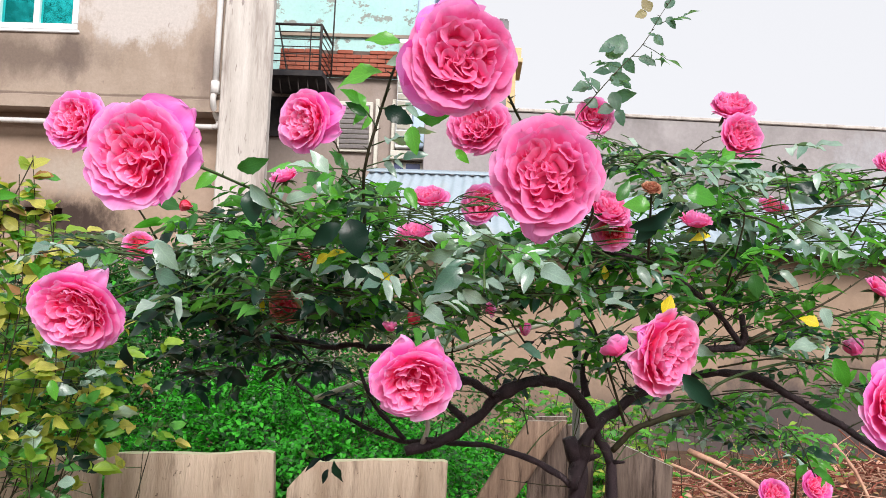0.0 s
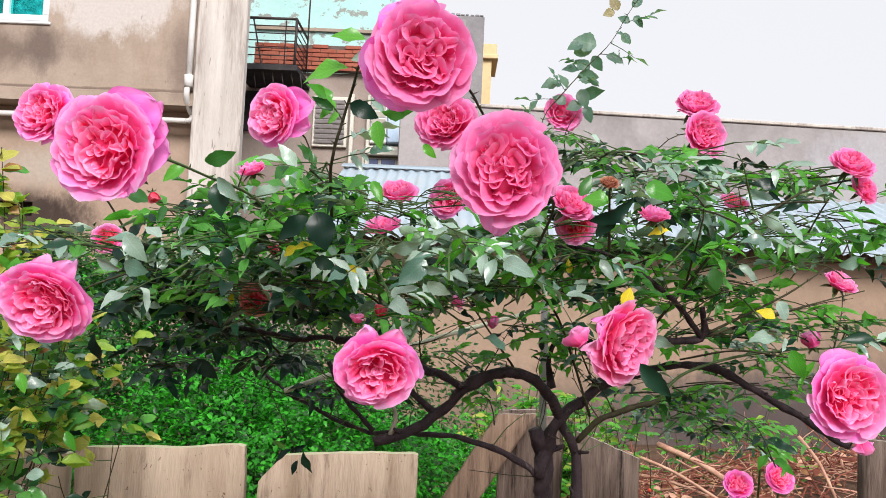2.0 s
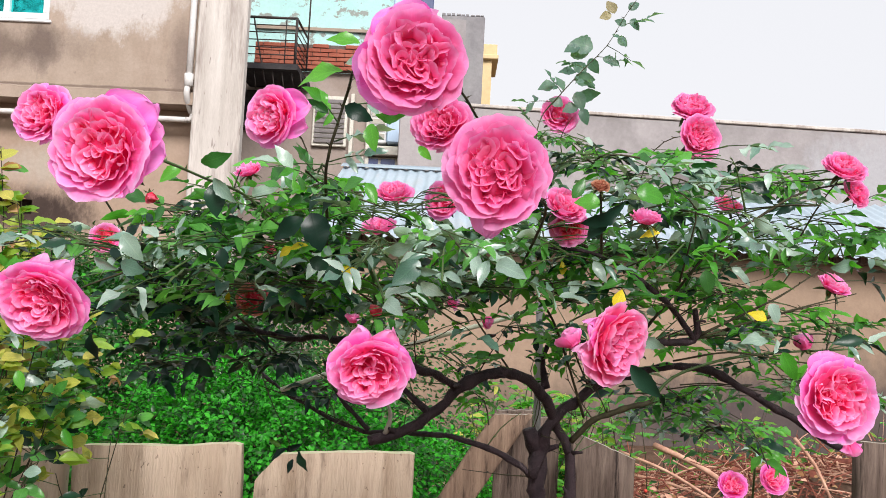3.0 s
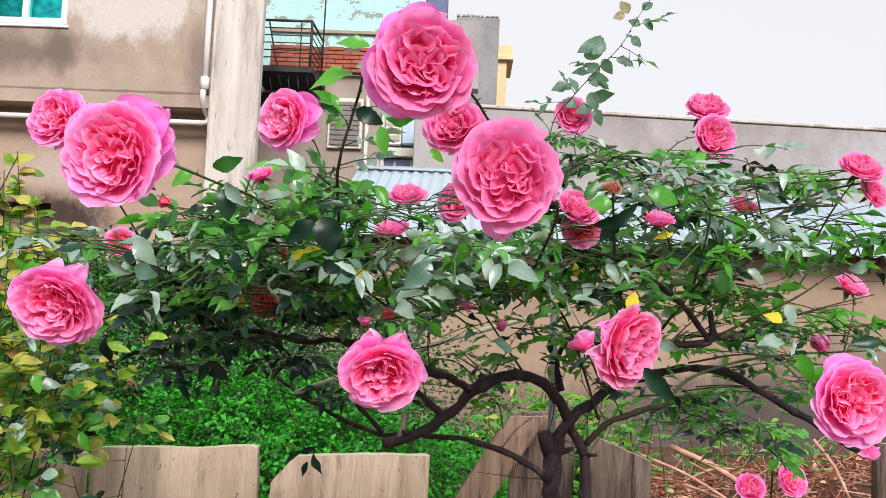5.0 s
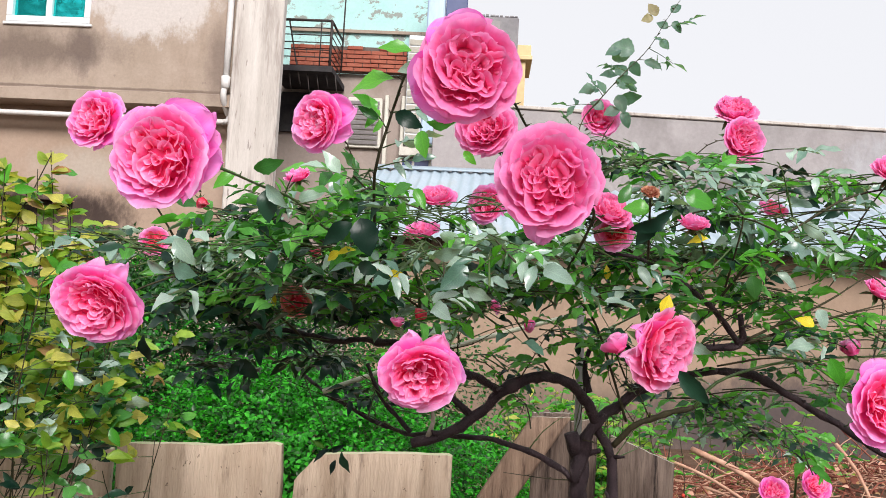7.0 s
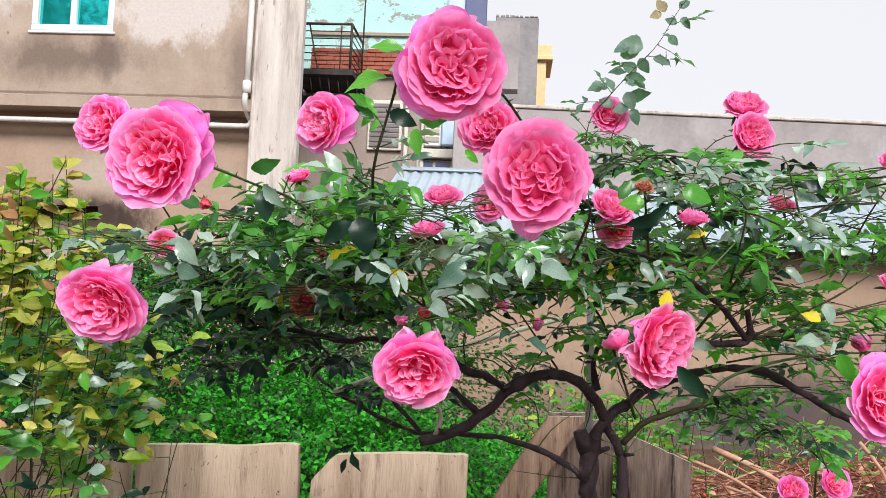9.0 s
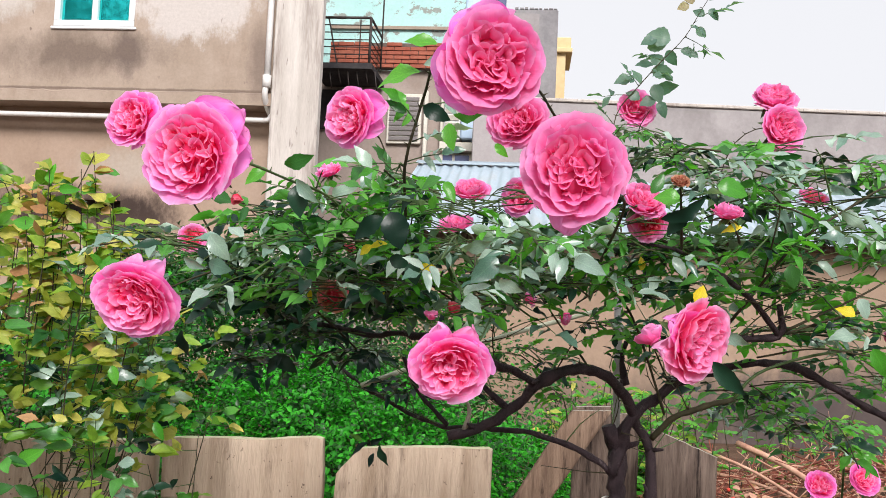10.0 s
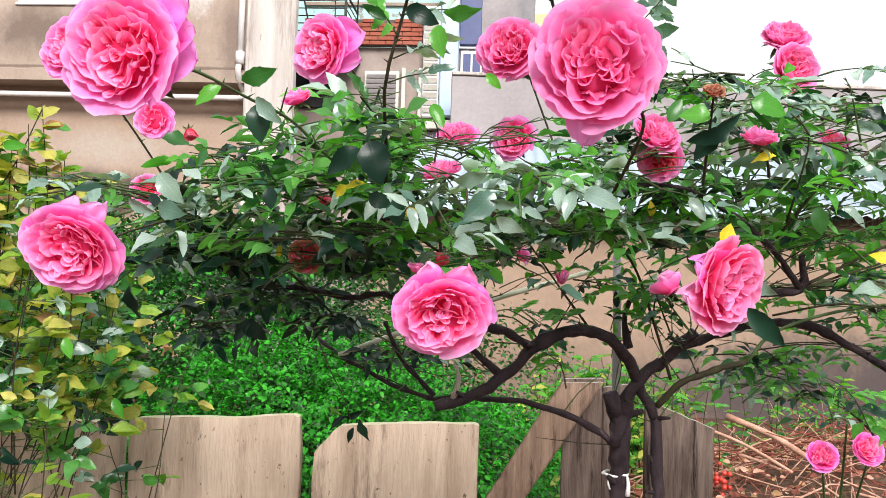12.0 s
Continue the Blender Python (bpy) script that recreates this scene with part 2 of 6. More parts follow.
# darker ragged patches along the foot of the shed wall
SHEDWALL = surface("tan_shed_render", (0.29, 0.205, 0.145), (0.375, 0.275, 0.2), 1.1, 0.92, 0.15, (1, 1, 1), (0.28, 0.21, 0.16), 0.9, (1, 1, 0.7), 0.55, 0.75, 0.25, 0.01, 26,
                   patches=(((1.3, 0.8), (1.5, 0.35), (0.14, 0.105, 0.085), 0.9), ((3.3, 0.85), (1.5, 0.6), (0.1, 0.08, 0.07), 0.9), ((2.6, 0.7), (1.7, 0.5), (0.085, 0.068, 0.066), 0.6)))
MIDWALL = surface("grey_brown_render", (0.29, 0.24, 0.21), (0.4, 0.335, 0.295), 1.2, 0.92, 0.15, stain=(0.3, 0.24, 0.2), stain_scale=1.1, lo=0.55, hi=0.72, fine=24)
GREYWALL = surface("grey_cement_render", (0.3, 0.28, 0.278), (0.41, 0.385, 0.385), 0.9, 0.92, 0.15, (1, 1, 1), (0.2, 0.185, 0.18), 0.55, (1, 1, 0.8), 0.52, 0.75, 0.25, 0.01, 20,
                   patches=(((6.2, 3.7), (1.5, 0.7), (0.4, 0.4, 0.42), 0.5), ((3.2, 3.4), (1.2, 0.4), (0.2, 0.18, 0.18), 0.9)))
TOWER = surface("dark_grey_block", (0.23, 0.22, 0.23), (0.33, 0.32, 0.32), 1.5, 0.92, 0.15)
TURQ = surface("peeling_turquoise_paint", (0.38, 0.66, 0.63), (0.5, 0.74, 0.71), 0.8, 0.85, 0.2, (1, 1, 1), (0.3, 0.33, 0.3), 3.2, (1, 1, 1.4), 0.57, 0.6, 0.2, 0.01, 20)
BLUE = surface("light_blue_panel", (0.42, 0.58, 0.76), (0.55, 0.68, 0.82), 0.8, 0.6, 0.3, (3, 3, 0.5), bumps=0.1)
NAVY = surface("dark_blue_glazing", (0.04, 0.06, 0.16), (0.08, 0.1, 0.22), 1, 0.3, 0.5, bumps=0.05)
YELLOWWALL = surface("ochre_paint", (0.66, 0.5, 0.26), (0.74, 0.58, 0.34), 1, 0.85, 0.2)
BRICK = surface("red_brick", (0.3, 0.085, 0.055), (0.42, 0.15, 0.1), 3, 0.9, 0.15)
MORTAR = surface("dark_mortar", (0.1, 0.075, 0.065), (0.18, 0.14, 0.12), 8, 0.95, 0.1)
IRON = surface("black_iron", (0.02, 0.018, 0.018), (0.06, 0.045, 0.04), 12, 0.6, 0.4, bumps=0.1)
SHEET = surface("pale_blue_metal_sheet", (0.31, 0.39, 0.45), (0.41, 0.49, 0.55), 1.5, 0.45, 0.4, (1, 1, 1), (0.4, 0.42, 0.42), 1.1, (2.5, 0.6, 1), 0.58, 0.75, 0.05, 0.01, 30)
PVC = surface("white_pvc", (0.62, 0.6, 0.58), (0.74, 0.73, 0.7), 3, 0.5, 0.4, bumps=0.03)
FRAME = surface("white_window_frame", (0.74, 0.76, 0.77), (0.8, 0.82, 0.82), 4, 0.4, 0.4, bumps=0.02)
# near-black colour in place of real shade in rooms and under the balcony
SHADE = surface("painted_shade", (0.03, 0.03, 0.035), (0.07, 0.065, 0.065), 3, 0.9, 0.1)
CREAM = surface("cream_metal_frame", (0.6, 0.58, 0.5), (0.7, 0.68, 0.6), 4, 0.6, 0.3, bumps=0.05)
SLAB = surface("tan_concrete_slab", (0.38, 0.28, 0.2), (0.66, 0.53, 0.41), 6, 0.95, 0.1, (2.6, 1, 0.3), (0.17, 0.12, 0.09), 7, (2.2, 1, 0.4), 0.56, 0.7, 0.6, 0.012, 60,
               specks=((0.08, 0.052, 0.04), 75, (1, 1, 0.7), 0.66))
SLAB_TOP = surface("mossy_slab_edge", (0.4, 0.42, 0.24), (0.6, 0.54, 0.4), 14, 0.95, 0.1, bumps=0.4)
OLDWOOD = surface("weathered_board", (0.085, 0.06, 0.05), (0.27, 0.205, 0.165), 16, 0.95, 0.08, (3, 3, 0.25), (0.03, 0.022, 0.02), 12, (3, 3, 0.3), 0.53, 0.66, 1.0, 0.008, 90)
BROWNWOOD = surface("brown_weathered_plank", (0.17, 0.11, 0.08), (0.4, 0.28, 0.2), 16, 0.95, 0.08, (3, 3, 0.25), (0.06, 0.04, 0.032), 12, (3, 3, 0.3), 0.55, 0.68, 1.0, 0.008, 90)
STRAW = surface("dry_straw", (0.38, 0.19, 0.13), (0.66, 0.41, 0.29), 14, 0.85, 0.2, bumps=0.2)
STRAW_DARK = surface("brown_stalk", (0.1, 0.03, 0.022), (0.34, 0.115, 0.075), 14, 0.85, 0.2, bumps=0.2)
SOIL = surface("garden_soil", (0.09, 0.055, 0.038), (0.2, 0.13, 0.09), 5, 0.97, 0.1, stain=(0.07, 0.1, 0.03), stain_scale=1.2, lo=0.58, hi=0.75, bumps=0.9, dist=0.03, fine=40)
STONE = surface("pale_rubble", (0.45, 0.38, 0.25), (0.66, 0.56, 0.38), 7, 0.9, 0.2, bumps=0.5)
METAL = surface("grey_pipe", (0.22, 0.22, 0.21), (0.34, 0.34, 0.33), 9, 0.45, 0.4, (1, 1, 0.3), bumps=0.05)
BAMBOO = surface("pale_green_stick", (0.5, 0.55, 0.4), (0.66, 0.68, 0.55), 8, 0.6, 0.3, bumps=0.05)
STRING = surface("white_string", (0.75, 0.74, 0.7), (0.82, 0.81, 0.78), 30, 0.8, 0.2)
BERRY = surface("red_berry", (0.55, 0.03, 0.02), (0.7, 0.08, 0.05), 6, 0.4, 0.5, bumps=0.05)
def glass_material():
    m, nt, b = nodes_of("teal_window_glass", 0.04, 0.8)
    b.inputs["Base Color"].default_value = (0.02, 0.56, 0.55, 1)
    b.inputs["Metallic"].default_value = 0.8
    return m


GLASS = glass_material()


# ---- mesh helpers ----
class Geo:
    """Vertices, faces, face materials and a uv for each vertex, gathered for one mesh."""

    def __init__(self):
        self.v, self.f, self.m, self.uv, self.n = [], [], [], [], 0

    def add(self, verts, faces, mat=0, uv=None):
        verts = np.asarray(verts, float)
        self.v.append(verts)
        self.uv.append(np.zeros((len(verts), 2)) if uv is None else np.asarray(uv, float))
        self.f += [tuple(i + self.n for i in f) for f in faces]
        self.m += [mat] * len(faces)
        self.n += len(verts)
        return self

    def mesh(self, name, mats, smooth=True):
        me = bpy.data.meshes.new(name)
        me.from_pydata(np.concatenate(self.v).tolist(), [], self.f)
        for k in mats:
            me.materials.append(k)
        me.polygons.foreach_set("material_index", self.m)
        me.polygons.foreach_set("use_smooth", [smooth] * len(self.f))
        layer = me.uv_layers.new(name="UVMap")
        loops = np.empty(len(me.loops), int)
        me.loops.foreach_get("vertex_index", loops)
        layer.data.foreach_set("uv", np.concatenate(self.uv)[loops].ravel())
        me.update()
        return me


def part(name, geo, mats, parent=None, label="", smooth=True):
    mats = mats if isinstance(mats, (list, tuple)) else [mats]
    ob = new(name, geo if isinstance(geo, bpy.types.Mesh) else geo.mesh(name, mats, smooth))
    if parent is not None:
        ob.parent = parent
        ob.matrix_parent_inverse = parent.matrix_basis.inverted()
    if label:
        tagged(ob, label)
    return ob


def root(name, at, label, category, group="", kind=""):
    ob = new(name)
    ob.empty_display_size = 0.05
    ob.matrix_basis = Matrix.Translation(at)
    return tagged(ob, label, category, group, kind)


def box(geo, lo, hi, bevel=0.0, mat=0, m=None):
    """A box with chamfered edges."""
    bm = bmesh.new()
    bmesh.ops.create_cube(bm, size=1.0)
    size = [hi[i] - lo[i] for i in range(3)]
    for v in bm.verts:
        v.co = Vector([lo[i] + (v.co[i] + 0.5) * size[i] for i in range(3)])
    if bevel:
        bmesh.ops.bevel(bm, geom=bm.edges[:], offset=min(bevel, min(size) * 0.45), segments=1, affect='EDGES')
    if m is not None:
        bmesh.ops.transform(bm, matrix=m, verts=bm.verts)
    bm.verts.index_update()
    geo.add([v.co[:] for v in bm.verts], [[v.index for v in f.verts] for f in bm.faces], mat)
    bm.free()
    return geo


def curve_points(pts, step):
    """A smooth line through the points (Catmull-Rom)."""
    p = [np.array(q, float) for q in pts]
    p = [2 * p[0] - p[1], *p, 2 * p[-1] - p[-2]]
    out = []
    for a, b, c, d in zip(p, p[1:], p[2:], p[3:]):
        n = max(2, int(np.linalg.norm(c - b) / step))
        for k in range(n):
            t = k / n
            out.append(0.5 * (2 * b + (c - a) * t + (2 * a - 5 * b + 4 * c - d) * t * t + (3 * b - a - 3 * c + d) * t ** 3))
    out.append(p[-2])
    return np.array(out)


def tube(geo, pts, r0, r1, sides=6, step=0.02, mat=0, rough=0.0, knots=0.0, smooth_line=True):
    """A tapering round stem along a line, with uneven thickness."""
    line = curve_points(pts, step) if smooth_line else np.array(pts, float)
    n = len(line)
    if knots > 0.4:
        line = line + np.array([noise.noise_vector(Vector(p) * 16) + 0.6 * noise.noise_vector(Vector(p) * 42) for p in line]) * min(r0, 0.0085) * 0.8
    tan = np.gradient(line, axis=0)
    tan /= np.linalg.norm(tan, axis=1)[:, None] + 1e-9
    ref = np.array((0.0, 0.0, 1.0)) if abs(tan[0][2]) < 0.9 else np.array((1.0, 0, 0))
    rings = []
    for i in range(n):
        side = np.cross(tan[i], ref)
        side /= np.linalg.norm(side) + 1e-9
        ref = np.cross(side, tan[i])
        t = i / (n - 1)
        r = r0 + (r1 - r0) * t
        if knots:
            r *= 1 + knots * (max(0.0, noise.noise(Vector(line[i]) * 34)) + 0.5 * max(0.0, noise.noise(Vector(line[i]) * 70)))
        for k in range(sides):
            a = 2 * math.pi * k / sides
            d = math.cos(a) * side + math.sin(a) * ref
            rr = r * (1 + (rough * noise.noise(Vector(line[i] + d * r) * 60) if rough else 0))
            rings.append(line[i] + d * rr)
    faces = [(i * sides + k, i * sides + (k + 1) % sides, (i + 1) * sides + (k + 1) % sides, (i + 1) * sides + k)
             for i in range(n - 1) for k in range(sides)]
    faces += [tuple(range(sides))[::-1], tuple((n - 1) * sides + k for k in range(sides))]
    geo.add(rings, faces, mat)
    return line

rnd_brick = random.Random(17)


# ---- ground: yard in front, a raised bed behind the slab fence ----
def heap(x, y):
    """The height of the compost heap over the raised bed."""
    return 0.37 * math.exp(-((x - 1.9) / 1.15) ** 2 - ((y - 3.75) / 0.8) ** 2)


def build_ground():
    g = Geo()
    xs = [-400, -120, -40, -15, -6] + [-4 + 0.25 * k for k in range(45)] + [9, 15, 40, 120, 400]
    ys = [-400, -100, -30, -8, -2, 0, 1, 1.5, 2.0, 2.38, 2.44] + [2.44 + 0.3 * k for k in range(1, 25)] + [11, 16, 40, 120, 400]
    vs = []
    for y in ys:
        for x in xs:
            h = 0.0 if y < 2.4 else 0.6
            h += heap(x, y) if y > 2.45 else 0
            near = abs(x) < 8 and -2 < y < 10
            vs.append((x, y, h + (0.05 * noise.noise(Vector((x * 1.3, y * 1.3, 0.4))) if near else 0)))
    w = len(xs)
    g.add(vs, [(j * w + i, j * w + i + 1, (j + 1) * w + i + 1, (j + 1) * w + i) for j in range(len(ys) - 1) for i in range(w - 1)])
    tagged(part("ground", g, SOIL), "bare brown garden soil with a raised bed", "ground", kind="structure")


build_ground()


# ---- the cement-rendered house ----
def build_house():
    h = root("house", (-6, 10, 0.6), "old tan cement-rendered house with stained walls and a white pipe", "house")
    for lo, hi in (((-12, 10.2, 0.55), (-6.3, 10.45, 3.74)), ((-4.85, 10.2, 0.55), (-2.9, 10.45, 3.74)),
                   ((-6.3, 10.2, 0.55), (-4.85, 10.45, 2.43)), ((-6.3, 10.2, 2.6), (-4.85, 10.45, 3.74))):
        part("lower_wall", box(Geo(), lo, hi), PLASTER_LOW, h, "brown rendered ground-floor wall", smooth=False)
    x0, x1, z0, z1 = -5.66, -4.66, 4.63, 6.0
    for lo, hi in (((-12, 9.86, 3.74), (x0, 10.2, 8)), ((x1, 9.86, 3.74), (-2.9, 10.2, 8)),
                   ((x0, 9.86, 3.74), (x1, 10.2, z0)), ((x0, 9.86, z1), (x1, 10.2, 8))):
        part("upper_wall", box(Geo(), lo, hi), PLASTER, h, "stained tan upper wall", smooth=False)
    # a ragged band along the foot of the upper wall
    g = Geo()
    n = 90
    vs = []
    for k in range(n + 1):
        x = -12 + 9.1 * k / n
        top = 3.87 + 0.02 * noise.noise(Vector((x * 2.2, 0, 0))) + 0.025 * noise.noise(Vector((x * 9, 0, 0)))
        vs += [(x, 9.83, 3.72), (x, 9.83, top - 0.012), (x, 9.858, top), (x, 10.19, 3.72)]
    g.add(vs, [(4 * k + i, 4 * k + 4 + i, 4 * k + 5 + i, 4 * k + 1 + i) for k in range(n) for i in range(2)]
          + [(4 * k + 3, 4 * k + 7, 4 * k + 4, 4 * k) for k in range(n)])
    part("ledge", g, PLASTER, h, "chipped render band", smooth=False)
    box(g := Geo(), (-2.93, 9.78, 0.55), (-2.37, 9.92, 8), 0.015)
    part("corner_pillar", g, PALE, h, "pale worn corner pillar with vertical streaks", smooth=False)
    box(g := Geo(), (-4.9, 10.92, 0.55), (-4.6, 16, 8))
    part("side_wall", g, GREYWALL, h, smooth=False)
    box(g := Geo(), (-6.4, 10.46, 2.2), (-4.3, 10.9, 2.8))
    part("vent_interior", g, VENT_BLACK, h, "black low opening", smooth=False)
    # window: one frame with its panes and sill
    g = Geo()
    xm = (x0 + x1) / 2
    for lo, hi in (((x0, 9.84, z0), (x1, 9.95, z0 + 0.075)), ((x0, 9.84, z1 - 0.07), (x1, 9.95, z1)), ((x0, 9.84, z0 + 0.075), (x0 + 0.07, 9.95, z1 - 0.07)),
                   ((x1 - 0.07, 9.84, z0 + 0.075), (x1, 9.95, z1 - 0.07)), ((xm - 0.035, 9.85, z0 + 0.075), (xm + 0.035, 9.95, z1 - 0.07))):
        box(g, lo, hi, 0.008)
    w = part("window", g, FRAME, h, "white framed window with teal glass", smooth=False)
    for a, b in ((x0 + 0.07, xm - 0.035), (xm + 0.035, x1 - 0.07)):
        part("pane", box(Geo(), (a, 9.9, z0 + 0.075), (b, 9.912, z1 - 0.07)), GLASS, w, smooth=False)
    part("window_sill", box(Geo(), (x0 - 0.03, 9.83, z0 - 0.035), (x1 + 0.03, 9.94, z0 - 0.002), 0.008), FRAME, w, smooth=False)
    box(g := Geo(), (x0, 10.21, z0), (x1, 10.3, z1))
    part("room_behind", g, SHADE, h, smooth=False)
    # rain pipe with its elbow, and the run along the wall
    p = Geo()
    tube(p, [(-2.985, 9.78, 8), (-2.985, 9.78, 3.98)], 0.036, 0.036, 10, 0.6)
    tube(p, [(-2.985, 9.78, 3.98), (-3.0, 9.78, 3.85), (-3.0, 9.86, 3.74), (-2.99, 9.97, 3.66)], 0.034, 0.034, 10, 0.03)
    tube(p, [(-2.985, 9.78, 4.06), (-2.985, 9.78, 3.92)], 0.05, 0.05, 10, 0.2)
    part("rain_pipe", p, PVC, h, "white plastic rain pipe")
    p = Geo()
    tube(p, [(-2.98, 9.97, 3.8), (-2.975, 9.97, 3.66), (-2.99, 9.97, 3.59), (-3.06, 9.97, 3.575), (-3.3, 9.97, 3.577), (-6, 9.97, 3.585), (-12, 9.97, 3.6)], 0.032, 0.032, 10, 0.05)
    part("wall_pipe", p, PVC, h, "white plastic pipe along the wall")


build_house()


# ---- the house behind: balcony, brick parapet, turquoise storey ----
def build_back_house():
    h = root("back_house", (-1.5, 13, 0.6), "run-down house with turquoise upper storey and brick balcony", "house")
    def slab(name, lo, hi, mat, label="", bevel=0.0):
        return part(name, box(Geo(), lo, hi, bevel), mat, h, label, smooth=False)
    slab("lower_wall", (-3.4, 13.0, 0.55), (-0.25, 13.3, 5.03), MIDWALL, "grey-brown rendered wall")
    slab("side_block", (-0.25, 13.0, 0.55), (0.4, 13.3, 4.44), MIDWALL)
    slab("upper_wall", (-4.2, 14.0, 4.86), (-0.9, 14.3, 9), TURQ, "turquoise painted wall, paint peeling")
    slab("string_course", (-3.3, 13.95, 5.98), (-0.9, 13.998, 6.03), PLASTER)
    # the soffit's shadow is given by the slab's dark colour
    slab("balcony_floor", (-3.1, 11.95, 4.76), (-2.2, 12.99, 4.84), SHADE, "balcony floor coloured dark for the shade beneath")
    slab("downpipe", (-1.56, 12.88, 3.3), (-1.5, 12.98, 4.7), CREAM, "cream post", 0.01)
    slab("post", (-1.31, 12.88, 3.3), (-1.25, 12.98, 4.7), CREAM, "cream post", 0.01)
    slab("blue_panel", (-0.99, 12.75, 3.96), (-0.73, 12.99, 6.75), BLUE, "tall light blue panel", 0.02)
    d = slab("shutter_door", (-1.24, 12.8, 3.96), (-1.0, 12.99, 5.6), FRAME, "pale blue-white slatted shutter", 0.01)
    for k in range(14):
        m = pose(0, 12.79, 4.03 + 0.11 * k, 25)
        part("slat", box(Geo(), (-1.22, -0.012, -0.005), (-1.02, 0.012, 0.07), 0, 0, m), CREAM, d, smooth=False)
    slab("glazing", (-0.72, 12.86, 5.05), (-0.4, 12.98, 6.9), NAVY, "dark blue glazing", 0.01)
    slab("grey_upper_wall", (-0.4, 12.9, 4.87), (0.1, 13.2, 5.9), GREYWALL)
    f = slab("window", (-0.7, 12.93, 4.56), (-0.25, 12.985, 4.98), FRAME, "small white window", 0.01)
    for k in range(3):
        part("pane", box(Geo(), (-0.66 + 0.14 * k, 12.915, 4.61), (-0.55 + 0.14 * k, 12.928, 4.93)), NAVY, f, smooth=False)
    slab("window_sill", (-0.72, 12.85, 4.45), (0.35, 12.99, 4.53), FRAME, "white sill band", 0.01)
    # flat dark box; the recess's shade is painted, not cast
    slab("door_opening", (-3.2, 12.93, 4.1), (-2.55, 12.985, 4.7), SHADE, "flat doorway panel, dark with painted shade")
    # shuttered window with louvres
    w = slab("shutter_window", (-2.12, 12.93, 3.9), (-1.6, 12.985, 4.66), CREAM, "grey louvred window", 0.01)
    for k in range(9):
        m = pose(0, 12.91, 3.96 + 0.075 * k, 25)
        part("louvre", box(Geo(), (-2.08, -0.012, -0.005), (-1.64, 0.012, 0.042), 0, 0, m), GREYWALL, w, smooth=False)
    s = slab("vent_window", (-1.36, 12.93, 3.6), (-0.82, 12.985, 3.77), CREAM, "small window with dark panes", 0.01)
    for k in range(2):
        part("pane", box(Geo(), (-1.32 + 0.25 * k, 12.91, 3.63), (-1.11 + 0.25 * k, 12.925, 3.745)), NAVY, s, smooth=False)
    slab("sill", (-1.3, 12.8, 3.785), (-0.75, 12.98, 3.92), CREAM, "faded sill board", 0.01)
    # brick parapet: courses with recessed joints
    slab("parapet_core", (-3.03, 12.9, 5.032), (-1.27, 12.999, 5.42), MORTAR)
    for row in range(6):
        z = 5.04 + row * 0.066
        x = -3.03 - (0.12 if row % 2 else 0)
        while x < -1.27:
            a, b = max(x, -3.03), min(x + 0.235, -1.27)
            if b - a > 0.03 and (row < 5 or rnd_brick.random() < 0.75):
                d = rnd_brick.uniform(-0.008, 0.008)
                part("brick", box(Geo(), (a, 12.87 + d, z), (b, 12.899, z + 0.055), 0.005), BRICK, h, smooth=False)
            x += 0.245


build_back_house()


def build_railing():
    r = root("balcony_railing", (-2.6, 12, 4.84), "black iron balcony railing with horizontal bars", "railing")
    for a, b, w in (((-2.99, 12, 4.84), (-2.99, 12, 5.5), 0.016), ((-2.25, 12, 4.84), (-2.25, 12, 5.5), 0.02), ((-2.4, 12.02, 4.84), (-2.4, 12.02, 5.48), 0.009)):
        g = Geo()
        tube(g, [a, b], w, w, 6, 1)
        part("post", g, IRON, r)
    for k in range(6):
        z = 5.5 - 0.105 * k
        g = Geo()
        tube(g, [(-2.99, 12, z), (-2.25, 12, z)], 0.019 if k == 0 else 0.008, 0.019 if k == 0 else 0.008, 6, 1)
        part("rail", g, IRON, r)
        g = Geo()
        tube(g, [(-2.25, 12, z), (-2.25, 12.9, z)], 0.019 if k == 0 else 0.008, 0.019 if k == 0 else 0.008, 6, 1)
        part("side_rail", g, IRON, r)
    g = Geo()
    tube(g, [(-2.86, 12.02, 5.5), (-2.66, 12.02, 4.6)], 0.012, 0.012, 6, 1)
    part("brace", g, IRON, r)
    for k in range(7):
        g = Geo()
        x = -2.95 + 0.13 * k
        tube(g, [(x, 12.05, 4.74), (x + 0.03, 12.1, 4.45 + 0.06 * (k % 3))], 0.012, 0.006, 5, 0.3)
        part("hanging_bar", g, IRON, r)


build_railing()
g = Geo()
tube(g, [(-2.13, 12.25, 4.84), (-2.12, 12.25, 7.0)], 0.013, 0.01, 6, 1)
tagged(part("antenna_pole", g, IRON), "thin dark metal pole beside the balcony", "pole")


